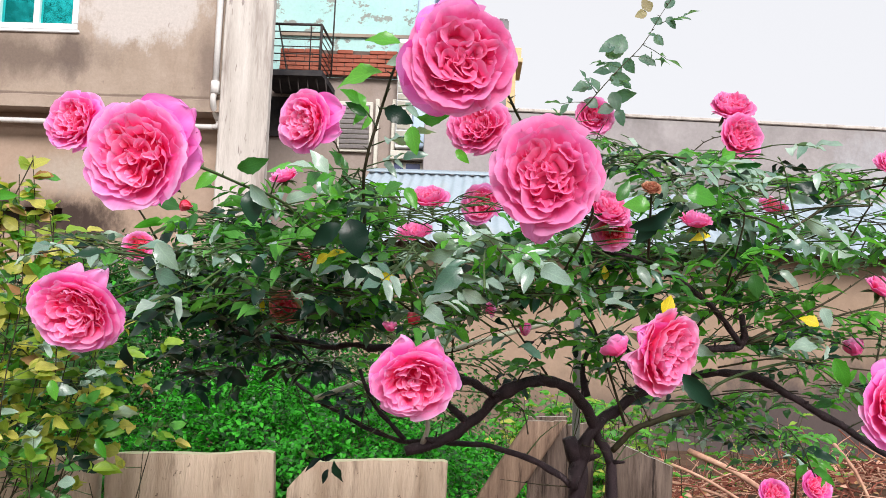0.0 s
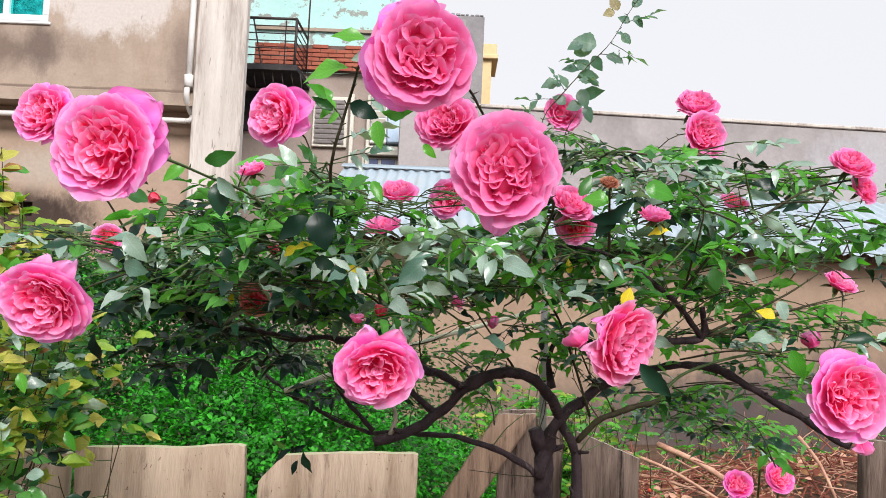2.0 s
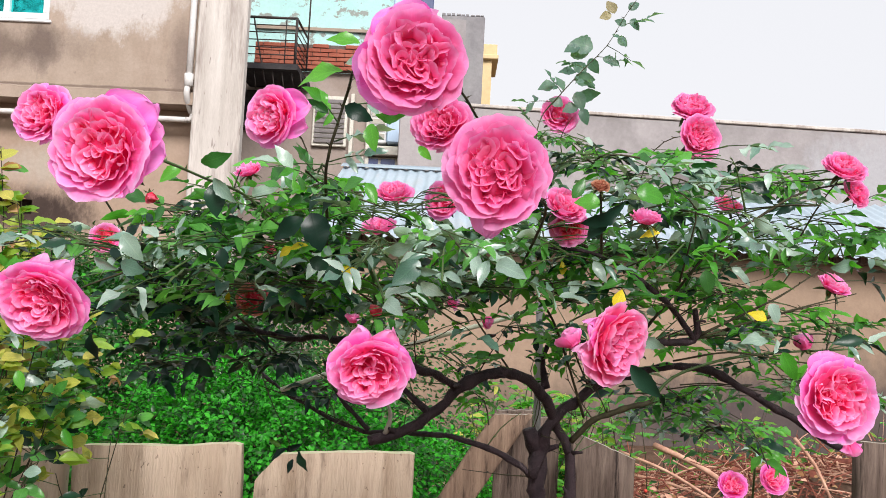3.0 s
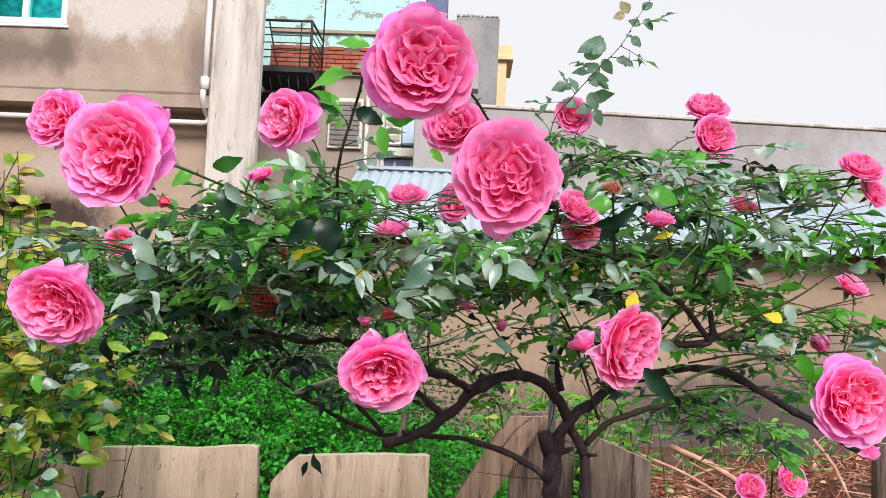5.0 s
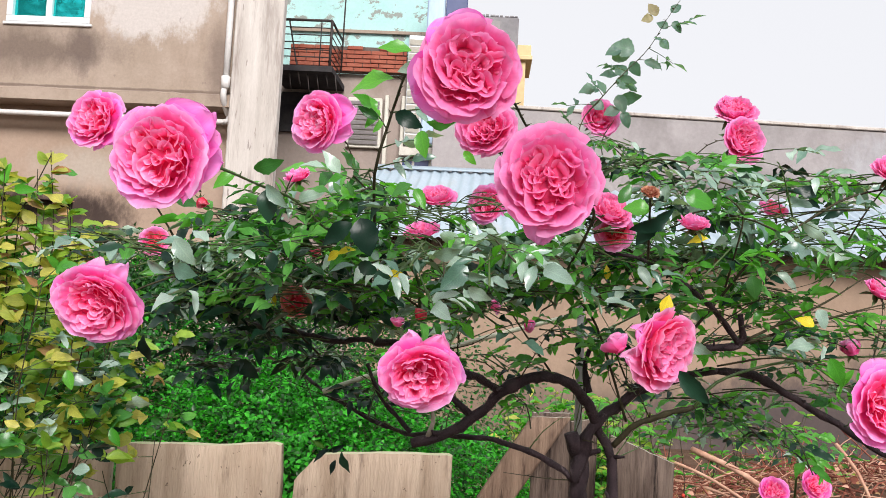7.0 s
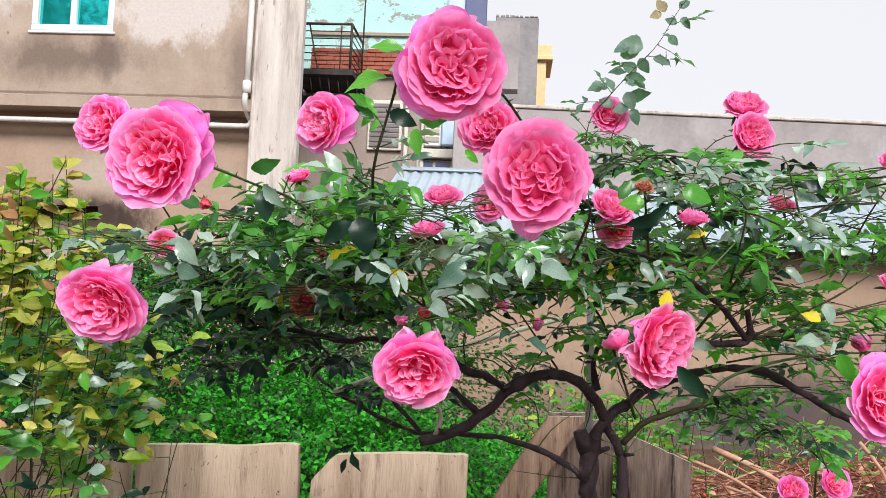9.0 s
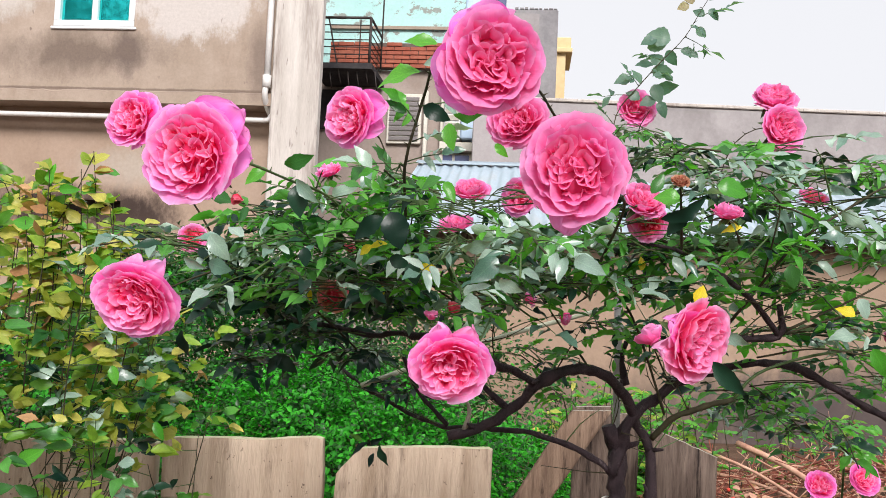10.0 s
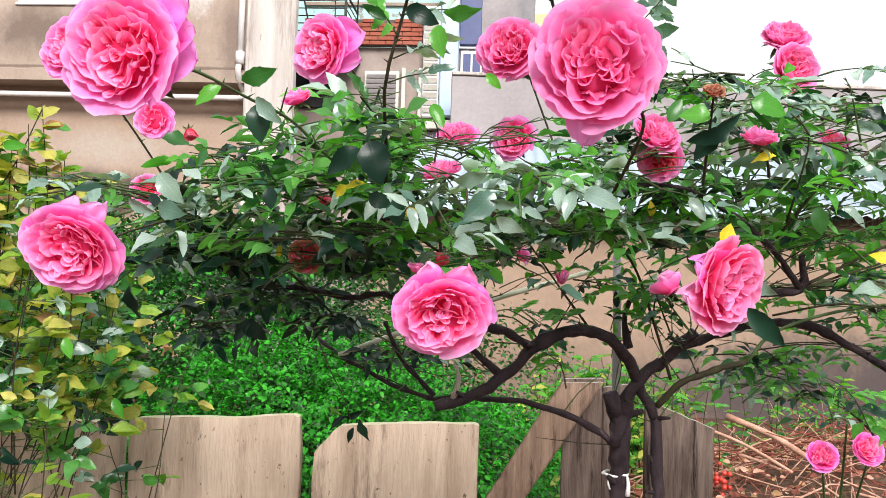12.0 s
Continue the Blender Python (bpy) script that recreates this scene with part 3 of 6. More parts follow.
def build_tower():
    t = root("stair_tower", (0.1, 16, 0.6), "dark grey cement stair tower rising above the roofs", "tower")
    part("tower_wall", box(Geo(), (-0.35, 15.8, 0.55), (0.44, 17, 6.98), 0.02), TOWER, t, smooth=False)
    q = random.Random(21)
    for k in range(9):
        part("coping_block", box(Geo(), (-0.35 + 0.088 * k, 15.8, 6.98), (-0.275 + 0.088 * k + q.uniform(-0.02, 0.01), 15.95, 7.0 + q.uniform(0.0, 0.03)), 0.004), TOWER, t, smooth=False)
    y = root("ochre_house", (0.7, 18, 0.6), "small ochre painted house gable far behind", "house")
    part("wall", box(Geo(), (0.35, 17.7, 0.55), (0.66, 19, 7.03), 0.01), YELLOWWALL, y, smooth=False)
    part("eave", box(Geo(), (0.35, 17.6, 6.74), (0.79, 19, 6.83), 0.01), YELLOWWALL, y, smooth=False)
    part("roof_block", box(Geo(), (0.4, 17.66, 6.83), (0.76, 19, 7.06), 0.01), YELLOWWALL, y, smooth=False)


build_tower()


def build_wall():
    m = pose(0.2, 12.0, 0.55, 0, 0, 4.9)
    w = part("wall_north", box(Geo(), (-0.95, 0, 0), (16, 0.28, 3.81), 0.01, 0, m), GREYWALL, smooth=False)
    tagged(w, "long grey cement boundary wall, stained", "wall", kind="structure")
    part("coping", box(Geo(), (-0.95, -0.03, 3.813), (16, 0.31, 3.86), 0.01, 0, m), PALE, w, smooth=False)


build_wall()


# ---- low shed with a corrugated roof ----
def build_shed():
    s = root("shed", (3, 7.5, 0.6), "low brown rendered shed with a pale blue corrugated metal roof", "shed")
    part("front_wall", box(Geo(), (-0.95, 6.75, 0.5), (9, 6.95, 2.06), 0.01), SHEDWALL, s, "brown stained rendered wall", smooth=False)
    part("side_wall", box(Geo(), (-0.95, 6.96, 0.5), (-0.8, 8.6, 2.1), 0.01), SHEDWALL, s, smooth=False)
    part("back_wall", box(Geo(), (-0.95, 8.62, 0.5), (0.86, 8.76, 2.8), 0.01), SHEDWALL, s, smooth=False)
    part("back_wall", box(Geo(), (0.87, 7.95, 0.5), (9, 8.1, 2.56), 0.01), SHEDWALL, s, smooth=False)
    # added dark strip that imitates the shadow band below the roof edge
    part("eave_beam", box(Geo(), (-1.0, 6.66, 2.02), (9, 6.74, 2.1), 0.01), OLDWOOD, s, smooth=False)
    for j, (a, b, deep) in enumerate(((-1.05, 0.9, 2.35), (0.88, 3.2, 1.7), (3.18, 5.5, 1.7), (5.48, 9.0, 1.7))):
        g = Geo()
        n = int((b - a) / 0.0125)
        rows = 5
        lift = 0.006 * (j % 2)
        vs = []
        for r in range(rows + 1):
            t = deep / 2.35 * r / rows
            for k in range(n + 1):
                x = a + (b - a) * k / n
                vs.append((x, 6.48 + 2.35 * t, 2.06 + 0.88 * t + lift + 0.011 * math.sin(x * 2 * math.pi / 0.1) + 0.012 * noise.noise(Vector((x * 1.2, t * 2, j)))))
        g.add(vs, [(r * (n + 1) + k, r * (n + 1) + k + 1, (r + 1) * (n + 1) + k + 1, (r + 1) * (n + 1) + k) for r in range(rows) for k in range(n)])
        part("roof_sheet", g, SHEET, s, "pale blue corrugated sheet")
    # folded white cap along the ridge of the higher part
    g = Geo()
    m = pose(0, 8.8, 2.95, 20)
    box(g, (-1.07, -0.1, 0), (0.9, 0.06, 0.008), 0.002, 0, m)
    part("ridge_cap", g, SHEET, s, "pale folded ridge cap")


build_shed()


# ---- slab fence ----
def slab_piece(x0, x1, y, tops, label, cut=0.0, lean=0.0):
    """A rough cast slab: wavy face, uneven top edge, worn corners."""
    nx, nz = 26, 16
    g = Geo()
    seed = x0 * 7
    def top(u):
        t = tops[0] + (tops[1] - tops[0]) * u
        t += 0.002 * math.sin(u * 7 + seed) + 0.003 * noise.noise(Vector((u * 6, seed, 0)))
        if cut and u < cut:
            t -= 0.06 * (1 - u / cut) ** 0.8
        t -= 0.005 * max(0, 1 - u / 0.04) + 0.005 * max(0, 1 - (1 - u) / 0.04)
        return t
    vs = []
    for side in (0, 1):
        for j in range(nz + 1):
            for i in range(nx + 1):
                u, v = i / nx, j / nz
                edge = 0.01 * noise.noise(Vector((v * 5, seed, 3 + (u > 0.5)))) * (1 if i in (0, nx) else 0)
                x = x0 + (x1 - x0) * u + edge
                z = -0.02 + (top(u) + 0.02) * v
                yy = y + (0.05 if side else 0) + (0.006 * math.sin(u * 22 + seed) + 0.004 * noise.noise(Vector((x * 16, z * 5, seed)))) * (1 if not side else 0)
                if j == nz:
                    yy += 0.008 if not side else -0.008
                    z -= 0.002
                vs.append((x, yy + lean * v, z))
    w = nx + 1
    off = w * (nz + 1)
    faces = [(j * w + i, j * w + i + 1, (j + 1) * w + i + 1, (j + 1) * w + i) for j in range(nz) for i in range(nx)]
    faces += [(off + j * w + i + 1, off + j * w + i, off + (j + 1) * w + i, off + (j + 1) * w + i + 1) for j in range(nz) for i in range(nx)]
    faces += [(j * w, (j + 1) * w, off + (j + 1) * w, off + j * w) for j in range(nz)]
    faces += [(j * w + nx, off + j * w + nx, off + (j + 1) * w + nx, (j + 1) * w + nx) for j in range(nz)]
    g.add(vs, faces)
    t = nz * w
    g.add([vs[t + i] for i in range(w)] + [vs[off + t + i] for i in range(w)], [(i, i + 1, w + i + 1, w + i) for i in range(nx)], 1)
    ob = part("concrete_slab", g, [SLAB, SLAB_TOP])
    return tagged(ob, label, "slab", "slabs of the garden fence")


slab_piece(-1.72, -1.285, 2.43, (1.12, 1.13), "upright tan concrete slab standing in the ground")
slab_piece(-1.268, -0.845, 2.44, (1.125, 1.14), "upright tan concrete slab behind a leafy shrub")
slab_piece(-0.822, -0.404, 2.43, (1.15, 1.176), "upright tan concrete slab with dark streaks")
slab_piece(-0.368, 0.032, 2.45, (1.152, 1.174), "upright tan concrete slab with a broken corner", 0.13)


def board(x0, x1, y, z0, tops, label, shift=0.0, thick=0.03, name="wooden_board", mat=None):
    """An old board: split ends, grooves along the grain; shift moves the top sideways."""
    nx, nz = 10, 12
    vs = []
    seed = x0 * 11
    for side in (0, 1):
        for j in range(nz + 1):
            for i in range(nx + 1):
                u, v = i / nx, j / nz
                top = tops[0] + (tops[1] - tops[0]) * u + 0.002 * noise.noise(Vector((u * 9, seed, 1)))
                x = x0 + (x1 - x0) * u + shift * v + 0.004 * noise.noise(Vector((v * 4, u * 2, seed)))
                yy = y + thick * side + (0.004 * noise.noise(Vector((u * 14, v * 1.5, seed))) if not side else 0)
                vs.append((x, yy, z0 + (top - z0) * v))
    w = nx + 1
    off = w * (nz + 1)
    faces = [(j * w + i, j * w + i + 1, (j + 1) * w + i + 1, (j + 1) * w + i) for j in range(nz) for i in range(nx)]
    faces += [(off + j * w + i + 1, off + j * w + i, off + (j + 1) * w + i, off + (j + 1) * w + i + 1) for j in range(nz) for i in range(nx)]
    faces += [(j * w, (j + 1) * w, off + (j + 1) * w, off + j * w) for j in range(nz)]
    faces += [(j * w + nx, off + j * w + nx, off + (j + 1) * w + nx, (j + 1) * w + nx) for j in range(nz)]
    t = nz * w
    faces += [(t + i, t + i + 1, off + t + i + 1, off + t + i) for i in range(nx)]
    g = Geo().add(vs, faces)
    # thin pale rim along the cut end
    tube(g, [Vector(vs[t + i]) + Vector((0, 0.003, 0)) for i in range(nx + 1)], 0.0018, 0.0016, 5, 0.02, 1, 0.2)
    return tagged(part(name, g, [mat or OLDWOOD, DEADWOOD]), label, "board")


board(-0.2, -0.1, 2.56, 0.58, (1.265, 1.27), "weathered brown board leaning against its neighbour", 0.43, mat=BROWNWOOD)
board(0.235, 0.335, 2.62, 0.58, (1.27, 1.275), "upright grey weathered board, split along the grain")
board(0.34, 0.41, 2.64, 0.58, (1.25, 1.26), "narrow upright weathered board")
board(0.425, 0.585, 2.48, 0.0, (1.24, 1.178), "wide dark grey weathered board with a slanting top", 0.0, 0.04)
board(1.16, 1.4, 2.5, 0.0, (1.25, 1.24), "wide dark weathered board beside the straw heap", 0.0, 0.05)


# ---- plants: leaves ----
def leaf_shape(n, width, fold, droop, teeth, curl=0.0):
    """A blade one unit long along +y, its upper face to +z: vertices, faces, uv."""
    vs, uv = [(0, 0, 0)], [(0, 0)]
    for i in range(1, n):
        s = i / n
        w = width * math.sin(math.pi * s ** 0.82) ** 0.85
        if teeth:
            w *= 1.0 if i % 2 else 1 - teeth
        z = -droop * s * s
        lift = fold * w
        vs += [(-w, s, z + lift + curl * w * math.sin(s * 9)), (0, s, z), (w, s, z + lift - curl * w * math.sin(s * 8 + 1))]
        uv += [(-1, s), (0, s), (1, s)]
    vs.append((0, 1, -droop))
    uv.append((0, 1))
    last = len(vs) - 1
    faces = [(0, 2, 1), (0, 3, 2)]
    for i in range(n - 2):
        a, b = 1 + 3 * i, 4 + 3 * i
        faces += [(a, a + 1, b + 1, b), (a + 1, a + 2, b + 2, b + 1)]
    a = last - 3
    faces += [(a, a + 1, last), (a + 1, a + 2, last)]
    return np.array(vs), faces, np.array(uv)


LEAF_SHAPES = [leaf_shape(11, 0.21, 0.5, 0.12, 0.1, 0.24), leaf_shape(11, 0.24, 0.35, 0.25, 0.1, 0.32),
               leaf_shape(11, 0.17, 0.75, 0.18, 0.1, 0.2), leaf_shape(11, 0.22, 0.4, 0.45, 0.1, 0.34)]
SMALL_SHAPES = [leaf_shape(4, 0.32, 0.4, 0.2, 0), leaf_shape(4, 0.36, 0.2, 0.3, 0), leaf_shape(4, 0.3, 0.5, 0.1, 0)]
FERN_SHAPES = [leaf_shape(3, 0.34, 0.4, 0.25, 0), leaf_shape(3, 0.3, 0.2, 0.35, 0)]


def frame_from(at, along, up, size):
    """A matrix that lays +y along a direction with +z near up."""
    y = Vector(along).normalized()
    x = y.cross(Vector(up))
    if x.length < 1e-4:
        x = y.cross(Vector((1, 0.3, 0)))
    x.normalize()
    z = x.cross(y)
    m = Matrix((x, y, z)).transposed().to_4x4()
    return Matrix.Translation(at) @ m @ Matrix.Scale(size, 4)


def put_leaf(geo, shape, m, mat):
    vs, faces, uv = shape
    a = np.array(m)
    geo.add(vs @ a[:3, :3].T + a[:3, 3], faces, mat, uv)


rnd = random.Random(11)
SINGLE = {"left": 240, "thing": None}
SINGLE_MESH = {}


def single_leaf(k, m, mat):
    """A leaf of the near side of the bush, an object of its own."""
    key = (k, mat.name)
    if key not in SINGLE_MESH:
        vs, faces, uv = LEAF_SHAPES[k]
        SINGLE_MESH[key] = Geo().add(vs, faces, 0, uv).mesh("leaf", [mat])
    ob = part("leaf", SINGLE_MESH[key], mat, SINGLE["thing"])
    ob.matrix_basis = m
    SINGLE["left"] -= 1


def leaf_or_single(geo, shapes, m, mat):
    if SINGLE["thing"] is not None and SINGLE["left"] > 0 and mat != 4 and m.translation.y < 1.27 and shapes is LEAF_SHAPES:
        single_leaf(rnd.randrange(4), m, FOLIAGE[mat])
    else:
        put_leaf(geo, rnd.choice(shapes), m, mat)



def wobble(v, k):
    return Vector(v) + Vector((rnd.gauss(0, k), rnd.gauss(0, k), rnd.gauss(0, k)))


# leaves are kept off bloom faces as viewed from near the camera: centre and radius
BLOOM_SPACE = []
VIEW_POINT = Vector((0.1, 0.1, 1.5))


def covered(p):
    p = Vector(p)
    d = p - VIEW_POINT
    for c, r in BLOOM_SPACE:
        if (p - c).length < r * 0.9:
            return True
        e = c - VIEW_POINT
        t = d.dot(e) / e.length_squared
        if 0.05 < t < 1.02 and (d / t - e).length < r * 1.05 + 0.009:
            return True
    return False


def compound_leaf(geo, at, out, size, mat, shapes, tilt=0.35):
    """A stalk with five (or three) leaflets."""
    out = Vector(out).normalized()
    up = wobble((0, -0.25, 1), tilt).normalized()
    side = out.cross(up)
    if side.length < 1e-3:
        return
    side.normalize()
    length = size * 1.9
    end = Vector(at) + out * length + Vector((0, 0, -0.15 * length))
    places = [(0.5, 1), (0.5, -1), (0.78, 1), (0.78, -1)] if rnd.random() < 0.7 else [(0.7, 1), (0.7, -1)]
    tube(geo, [at, Vector(at).lerp(end, 0.5) + Vector((0, 0, 0.04 * length)), end], 0.0009, 0.0006, 3, 0.03, 4)
    for f, s in places:
        p = Vector(at).lerp(end, f)
        d = (out * 0.55 + side * s + Vector((0, 0, -0.15)))
        k = size * rnd.uniform(0.7, 1.0)
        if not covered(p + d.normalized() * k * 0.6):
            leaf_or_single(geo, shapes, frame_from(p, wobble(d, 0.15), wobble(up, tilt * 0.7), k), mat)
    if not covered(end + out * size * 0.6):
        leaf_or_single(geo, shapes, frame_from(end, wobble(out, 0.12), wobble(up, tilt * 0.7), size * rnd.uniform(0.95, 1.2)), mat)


# materials of one foliage mesh, in this order
FOLIAGE = [LEAF, LEAF_DARK, LEAF_GREY, LEAF_LIGHT, CANE, TWIG, LEAF_YELLOW, LEAF_SHOOT]


def clump(parent, c, rx, ry, rz, count, tones, size=0.036, twigs=5, tilt=0.4):
    """Leafy twigs that fill a part of the crown; tones: weights of green, dark, waxy, young, yellow."""
    g = Geo()
    c = Vector(c)
    count, size = count * 1.3, size * 0.98
    per = max(1, round(count / 5 / twigs))
    for k in range(twigs):
        a = rnd.uniform(0, 2 * math.pi)
        d = Vector((math.cos(a) * rx, math.sin(a) * ry, rnd.uniform(-0.6, 0.8) * rz))
        start = c - d * rnd.uniform(0.7, 1.0) + Vector((0, 0, -rz * rnd.uniform(0.0, 0.8)))
        end = c + d * rnd.uniform(0.6, 1.0) + Vector((0, 0, rz * rnd.uniform(-0.4, 0.6)))
        mid = (start + end) / 2 + Vector((rnd.uniform(-0.3, 0.3) * rx, rnd.uniform(-0.3, 0.3) * ry, rnd.uniform(0, 0.5) * rz))
        line = tube(g, [start, mid, end], 0.0013, 0.0005, 5, 0.025, 5 if rnd.random() < 0.4 else 4)
        for j in range(per):
            p = Vector(line[int((j + rnd.random()) / per * (len(line) - 1))])
            b = rnd.uniform(0, 2 * math.pi)
            out = Vector((math.cos(b), math.sin(b), rnd.uniform(-0.25, 0.35)))
            r, mat = rnd.random() * sum(tones), 0
            for i, w in zip((0, 1, 2, 3, 6), tones):
                if r < w:
                    mat = i
                    break
                r -= w
            compound_leaf(g, p, out, size * rnd.uniform(0.75, 1.2), mat, LEAF_SHAPES, tilt)
    ob = part("leafy_shoot", g, FOLIAGE, parent)
    ob["kind"] = "stuff"
    return ob


LEAF_MESH = {}


def hero_leaf(parent, at, angle, length, mat, face=0.0, turn=0.0, wide=1.0):
    """A single large leaf. angle: the way its tip points in the x-z plane; face: tip's tilt towards -y; turn: roll about its length."""
    shape = rnd.randrange(4)
    length, turn, wide = length * 0.92, turn + rnd.uniform(-18, 18), wide * 1.24
    key = (shape, mat.name)
    if key not in LEAF_MESH:
        vs, faces, uv = LEAF_SHAPES[shape]
        LEAF_MESH[key] = Geo().add(vs, faces, 0, uv).mesh("leaf", [mat])
    a = radians(angle)
    along = Vector((math.cos(a), -math.sin(radians(face)), math.sin(a)))
    up = Matrix.Rotation(radians(turn), 3, along.normalized()) @ Vector((0, -1, 0.15))
    m = frame_from(Vector(at) - along.normalized() * length * 0.5, along, up, length) @ Matrix.Diagonal((wide, 1, 1, 1))
    ob = part("leaf", LEAF_MESH[key], mat, parent)
    ob.matrix_basis = m
    ob.matrix_parent_inverse = parent.matrix_basis.inverted()
    return ob


# ---- plants: blooms ----
def petal_shape(nu, nv, width, cup, bulge, roll, ruffle, seed, notch=0.06, fold=0.0):
    """A petal one unit long along +z from its base; its hollow side looks to -y (the flower's middle)."""
    vs, uv = [], []
    for j in range(nv + 1):
        v = 1 - (1 - j / nv) ** 1.5
        w = width * (0.3 + 0.7 * math.sin(min(1.0, v / 0.6) * math.pi / 2) ** 0.9)
        if v > 0.55:
            w *= max(0.0, 1 - ((v - 0.55) / 0.4501) ** 3.0) ** 0.55
        for i in range(nu + 1):
            u = 2 * i / nu - 1
            x = u * w
            z = v - notch * max(0.0, v - 0.5) * noise.noise(Vector((seed, 2, x * 2.2)))
            y = -cup * x * x / max(width, 0.1) + bulge * math.sin(v * math.pi)
            y += roll * max(0.0, v - 0.6) ** 2 * 3.2
            q = Vector((u * 1.6 + seed, v * 1.5, seed * 0.7))
            y += ruffle * v * (1.2 * noise.noise(q * 1.2) + 0.6 * noise.noise(q * 2.4))
            x += ruffle * 0.5 * v * noise.noise(q * 2.0 + Vector((5, 1, 2)))
            z += ruffle * 0.2 * v * noise.noise(q * 2.0 + Vector((9, 4, 7)))
            if fold:
                y += fold * abs(u) * v
            vs.append((x, y, z))
            uv.append((u, v))
    w = nu + 1
    return np.array(vs), [(j * w + i, j * w + i + 1, (j + 1) * w + i + 1, (j + 1) * w + i) for j in range(nv) for i in range(nu)], np.array(uv)



def line_at(profile, v):
    """A point on a smooth line through (radius, height) pairs, v from 0 to 1."""
    n = len(profile) - 1
    k = min(int(v * n), n - 1)
    t = v * n - k
    p = [profile[max(0, min(n, k + i))] for i in (-1, 0, 1, 2)]
    return [0.5 * (2 * b + (c - a) * t + (2 * a - 5 * b + 4 * c - d) * t * t + (3 * b - a - 3 * c + d) * t ** 3) for a, b, c, d in zip(*p)]


def cup_shape(profile, span, ruffle, seed, curl=0.05, nu=16, nv=10):
    """A petal of the bowl: it rises from the foot along the profile, is span radians wide at its broadest, with a wavy rounded rim."""
    vs, uv = [], []
    for j in range(nv + 1):
        v = j / nv
        half = span / 2 * (0.4 + 0.6 * math.sin(min(1.0, v / 0.6) * math.pi / 2))
        for i in range(nu + 1):
            u = 2 * i / nu - 1
            # the rim: round shoulders, a shallow notch, small waves
            rim = 1 - 0.2 * abs(u) ** 2.8 - 0.04 * math.exp(-(u / 0.22) ** 2) + 0.06 * noise.noise(Vector((u * 1.9 + seed, seed * 1.7, 3)))
            rho, z = line_at(profile, v * rim)
            a = u * half
            q = Vector((u * 1.5 + seed, v * 1.2, seed * 0.7))
            wave = noise.noise(q * 1.3) + 0.5 * noise.noise(q * 2.9)
            rho += ruffle * v * v * wave + 0.045 * u * v
            z += ruffle * 0.8 * v * v * noise.noise(q * 1.5 + Vector((7, 2, 1))) - curl * max(0.0, v - 0.82) * 5 * (0.4 + abs(wave))
            rho += curl * max(0.0, v - 0.82) * 4
            vs.append((rho * math.sin(a), rho * math.cos(a), z))
            uv.append((u, v))
    w = nu + 1
    return np.array(vs), [(j * w + i, j * w + i + 1, (j + 1) * w + i + 1, (j + 1) * w + i) for j in range(nv) for i in range(nu)], np.array(uv)


def fold_shape(turn, lean, seed, nu=20, nv=6):
    """A heart petal: a standing wavy wall, bent to a U in plan (turn radians in all), one long and one high."""
    vs, uv = [], []
    path, at = [], Vector((0, 0))
    for i in range(nu + 1):
        u = 2 * i / nu - 1
        a = turn / 2 * u + 0.55 * math.sin(3.1 * u + seed) + 0.35 * math.sin(6.3 * u + 2 * seed)
        path.append((at.copy(), a))
        at = at + Vector((math.cos(a), math.sin(a))) / nu
    mid = path[nu // 2][0]
    for j in range(nv + 1):
        v = j / nv
        for i, (p, a) in enumerate(path):
            u = 2 * i / nu - 1
            top = 1 - 0.3 * abs(u) ** 3 + 0.13 * noise.noise(Vector((u * 1.7 + seed, seed, 0)))
            out = lean * v * v + 0.1 * v * noise.noise(Vector((u * 1.6, v, seed * 1.3))) + 0.07 * max(0.0, v - 0.7) * 3
            x, y = p.x - mid.x + math.sin(a) * out, p.y - mid.y - math.cos(a) * out
            vs.append((x, y, v * top))
            uv.append((u, v))
    w = nu + 1
    return np.array(vs), [(j * w + i, j * w + i + 1, (j + 1) * w + i + 1, (j + 1) * w + i) for j in range(nv) for i in range(nu)], np.array(uv)


GUARD = [cup_shape(((0.1, -0.1), (0.5, -0.06), (0.84, 0.1), (1.0, 0.22)), 1.3, 0.09, 2.1 + 3.3 * k, 0.07) for k in range(5)]
BOWL = [cup_shape(((0.1, -0.06), (0.5, -0.02), (0.78, 0.22), (0.88, 0.4)), 1.15, 0.09, 1.3 + 2.9 * k, 0.05) for k in range(5)]
RING = [cup_shape(((0.1, -0.02), (0.46, 0.04), (0.66, 0.3), (0.7, 0.52)), 1.1, 0.11, 0.7 + 3.7 * k, 0.03) for k in range(5)]
CROWN = [cup_shape(((0.1, 0.0), (0.38, 0.06), (0.52, 0.28), (0.52, 0.5)), 1.0, 0.2, 0.2 + 4.1 * k, 0.02) for k in range(8)]
FOLD = [fold_shape(2.2 + 0.5 * (k % 4), 0.08 + 0.07 * (k % 3), 0.6 + 1.9 * k) for k in range(8)]
LOOSE = [petal_shape(12, 11, 0.78, 0.35, 0.1, 0.5, 0.16, 3.1 + 2.3 * k, 0.12) for k in range(5)]
MIDDLE = [petal_shape(12, 11, 0.72, 0.55, 0.2, 0.12, 0.19, 1.7 + 3.1 * k, 0.2) for k in range(5)]
INNER = [petal_shape(11, 10, 0.56, 0.8, 0.16, 0.5 * (k % 2), 0.2, 0.4 + 1.9 * k, 0.14, 0.4 * (k % 3) - 0.3) for k in range(8)]
PETAL_KINDS = {"guard": GUARD, "bowl": BOWL, "ring": RING, "crown": CROWN, "fold": FOLD, "loose": LOOSE, "m": MIDDLE, "i": INNER}
PETAL_MESH = {}


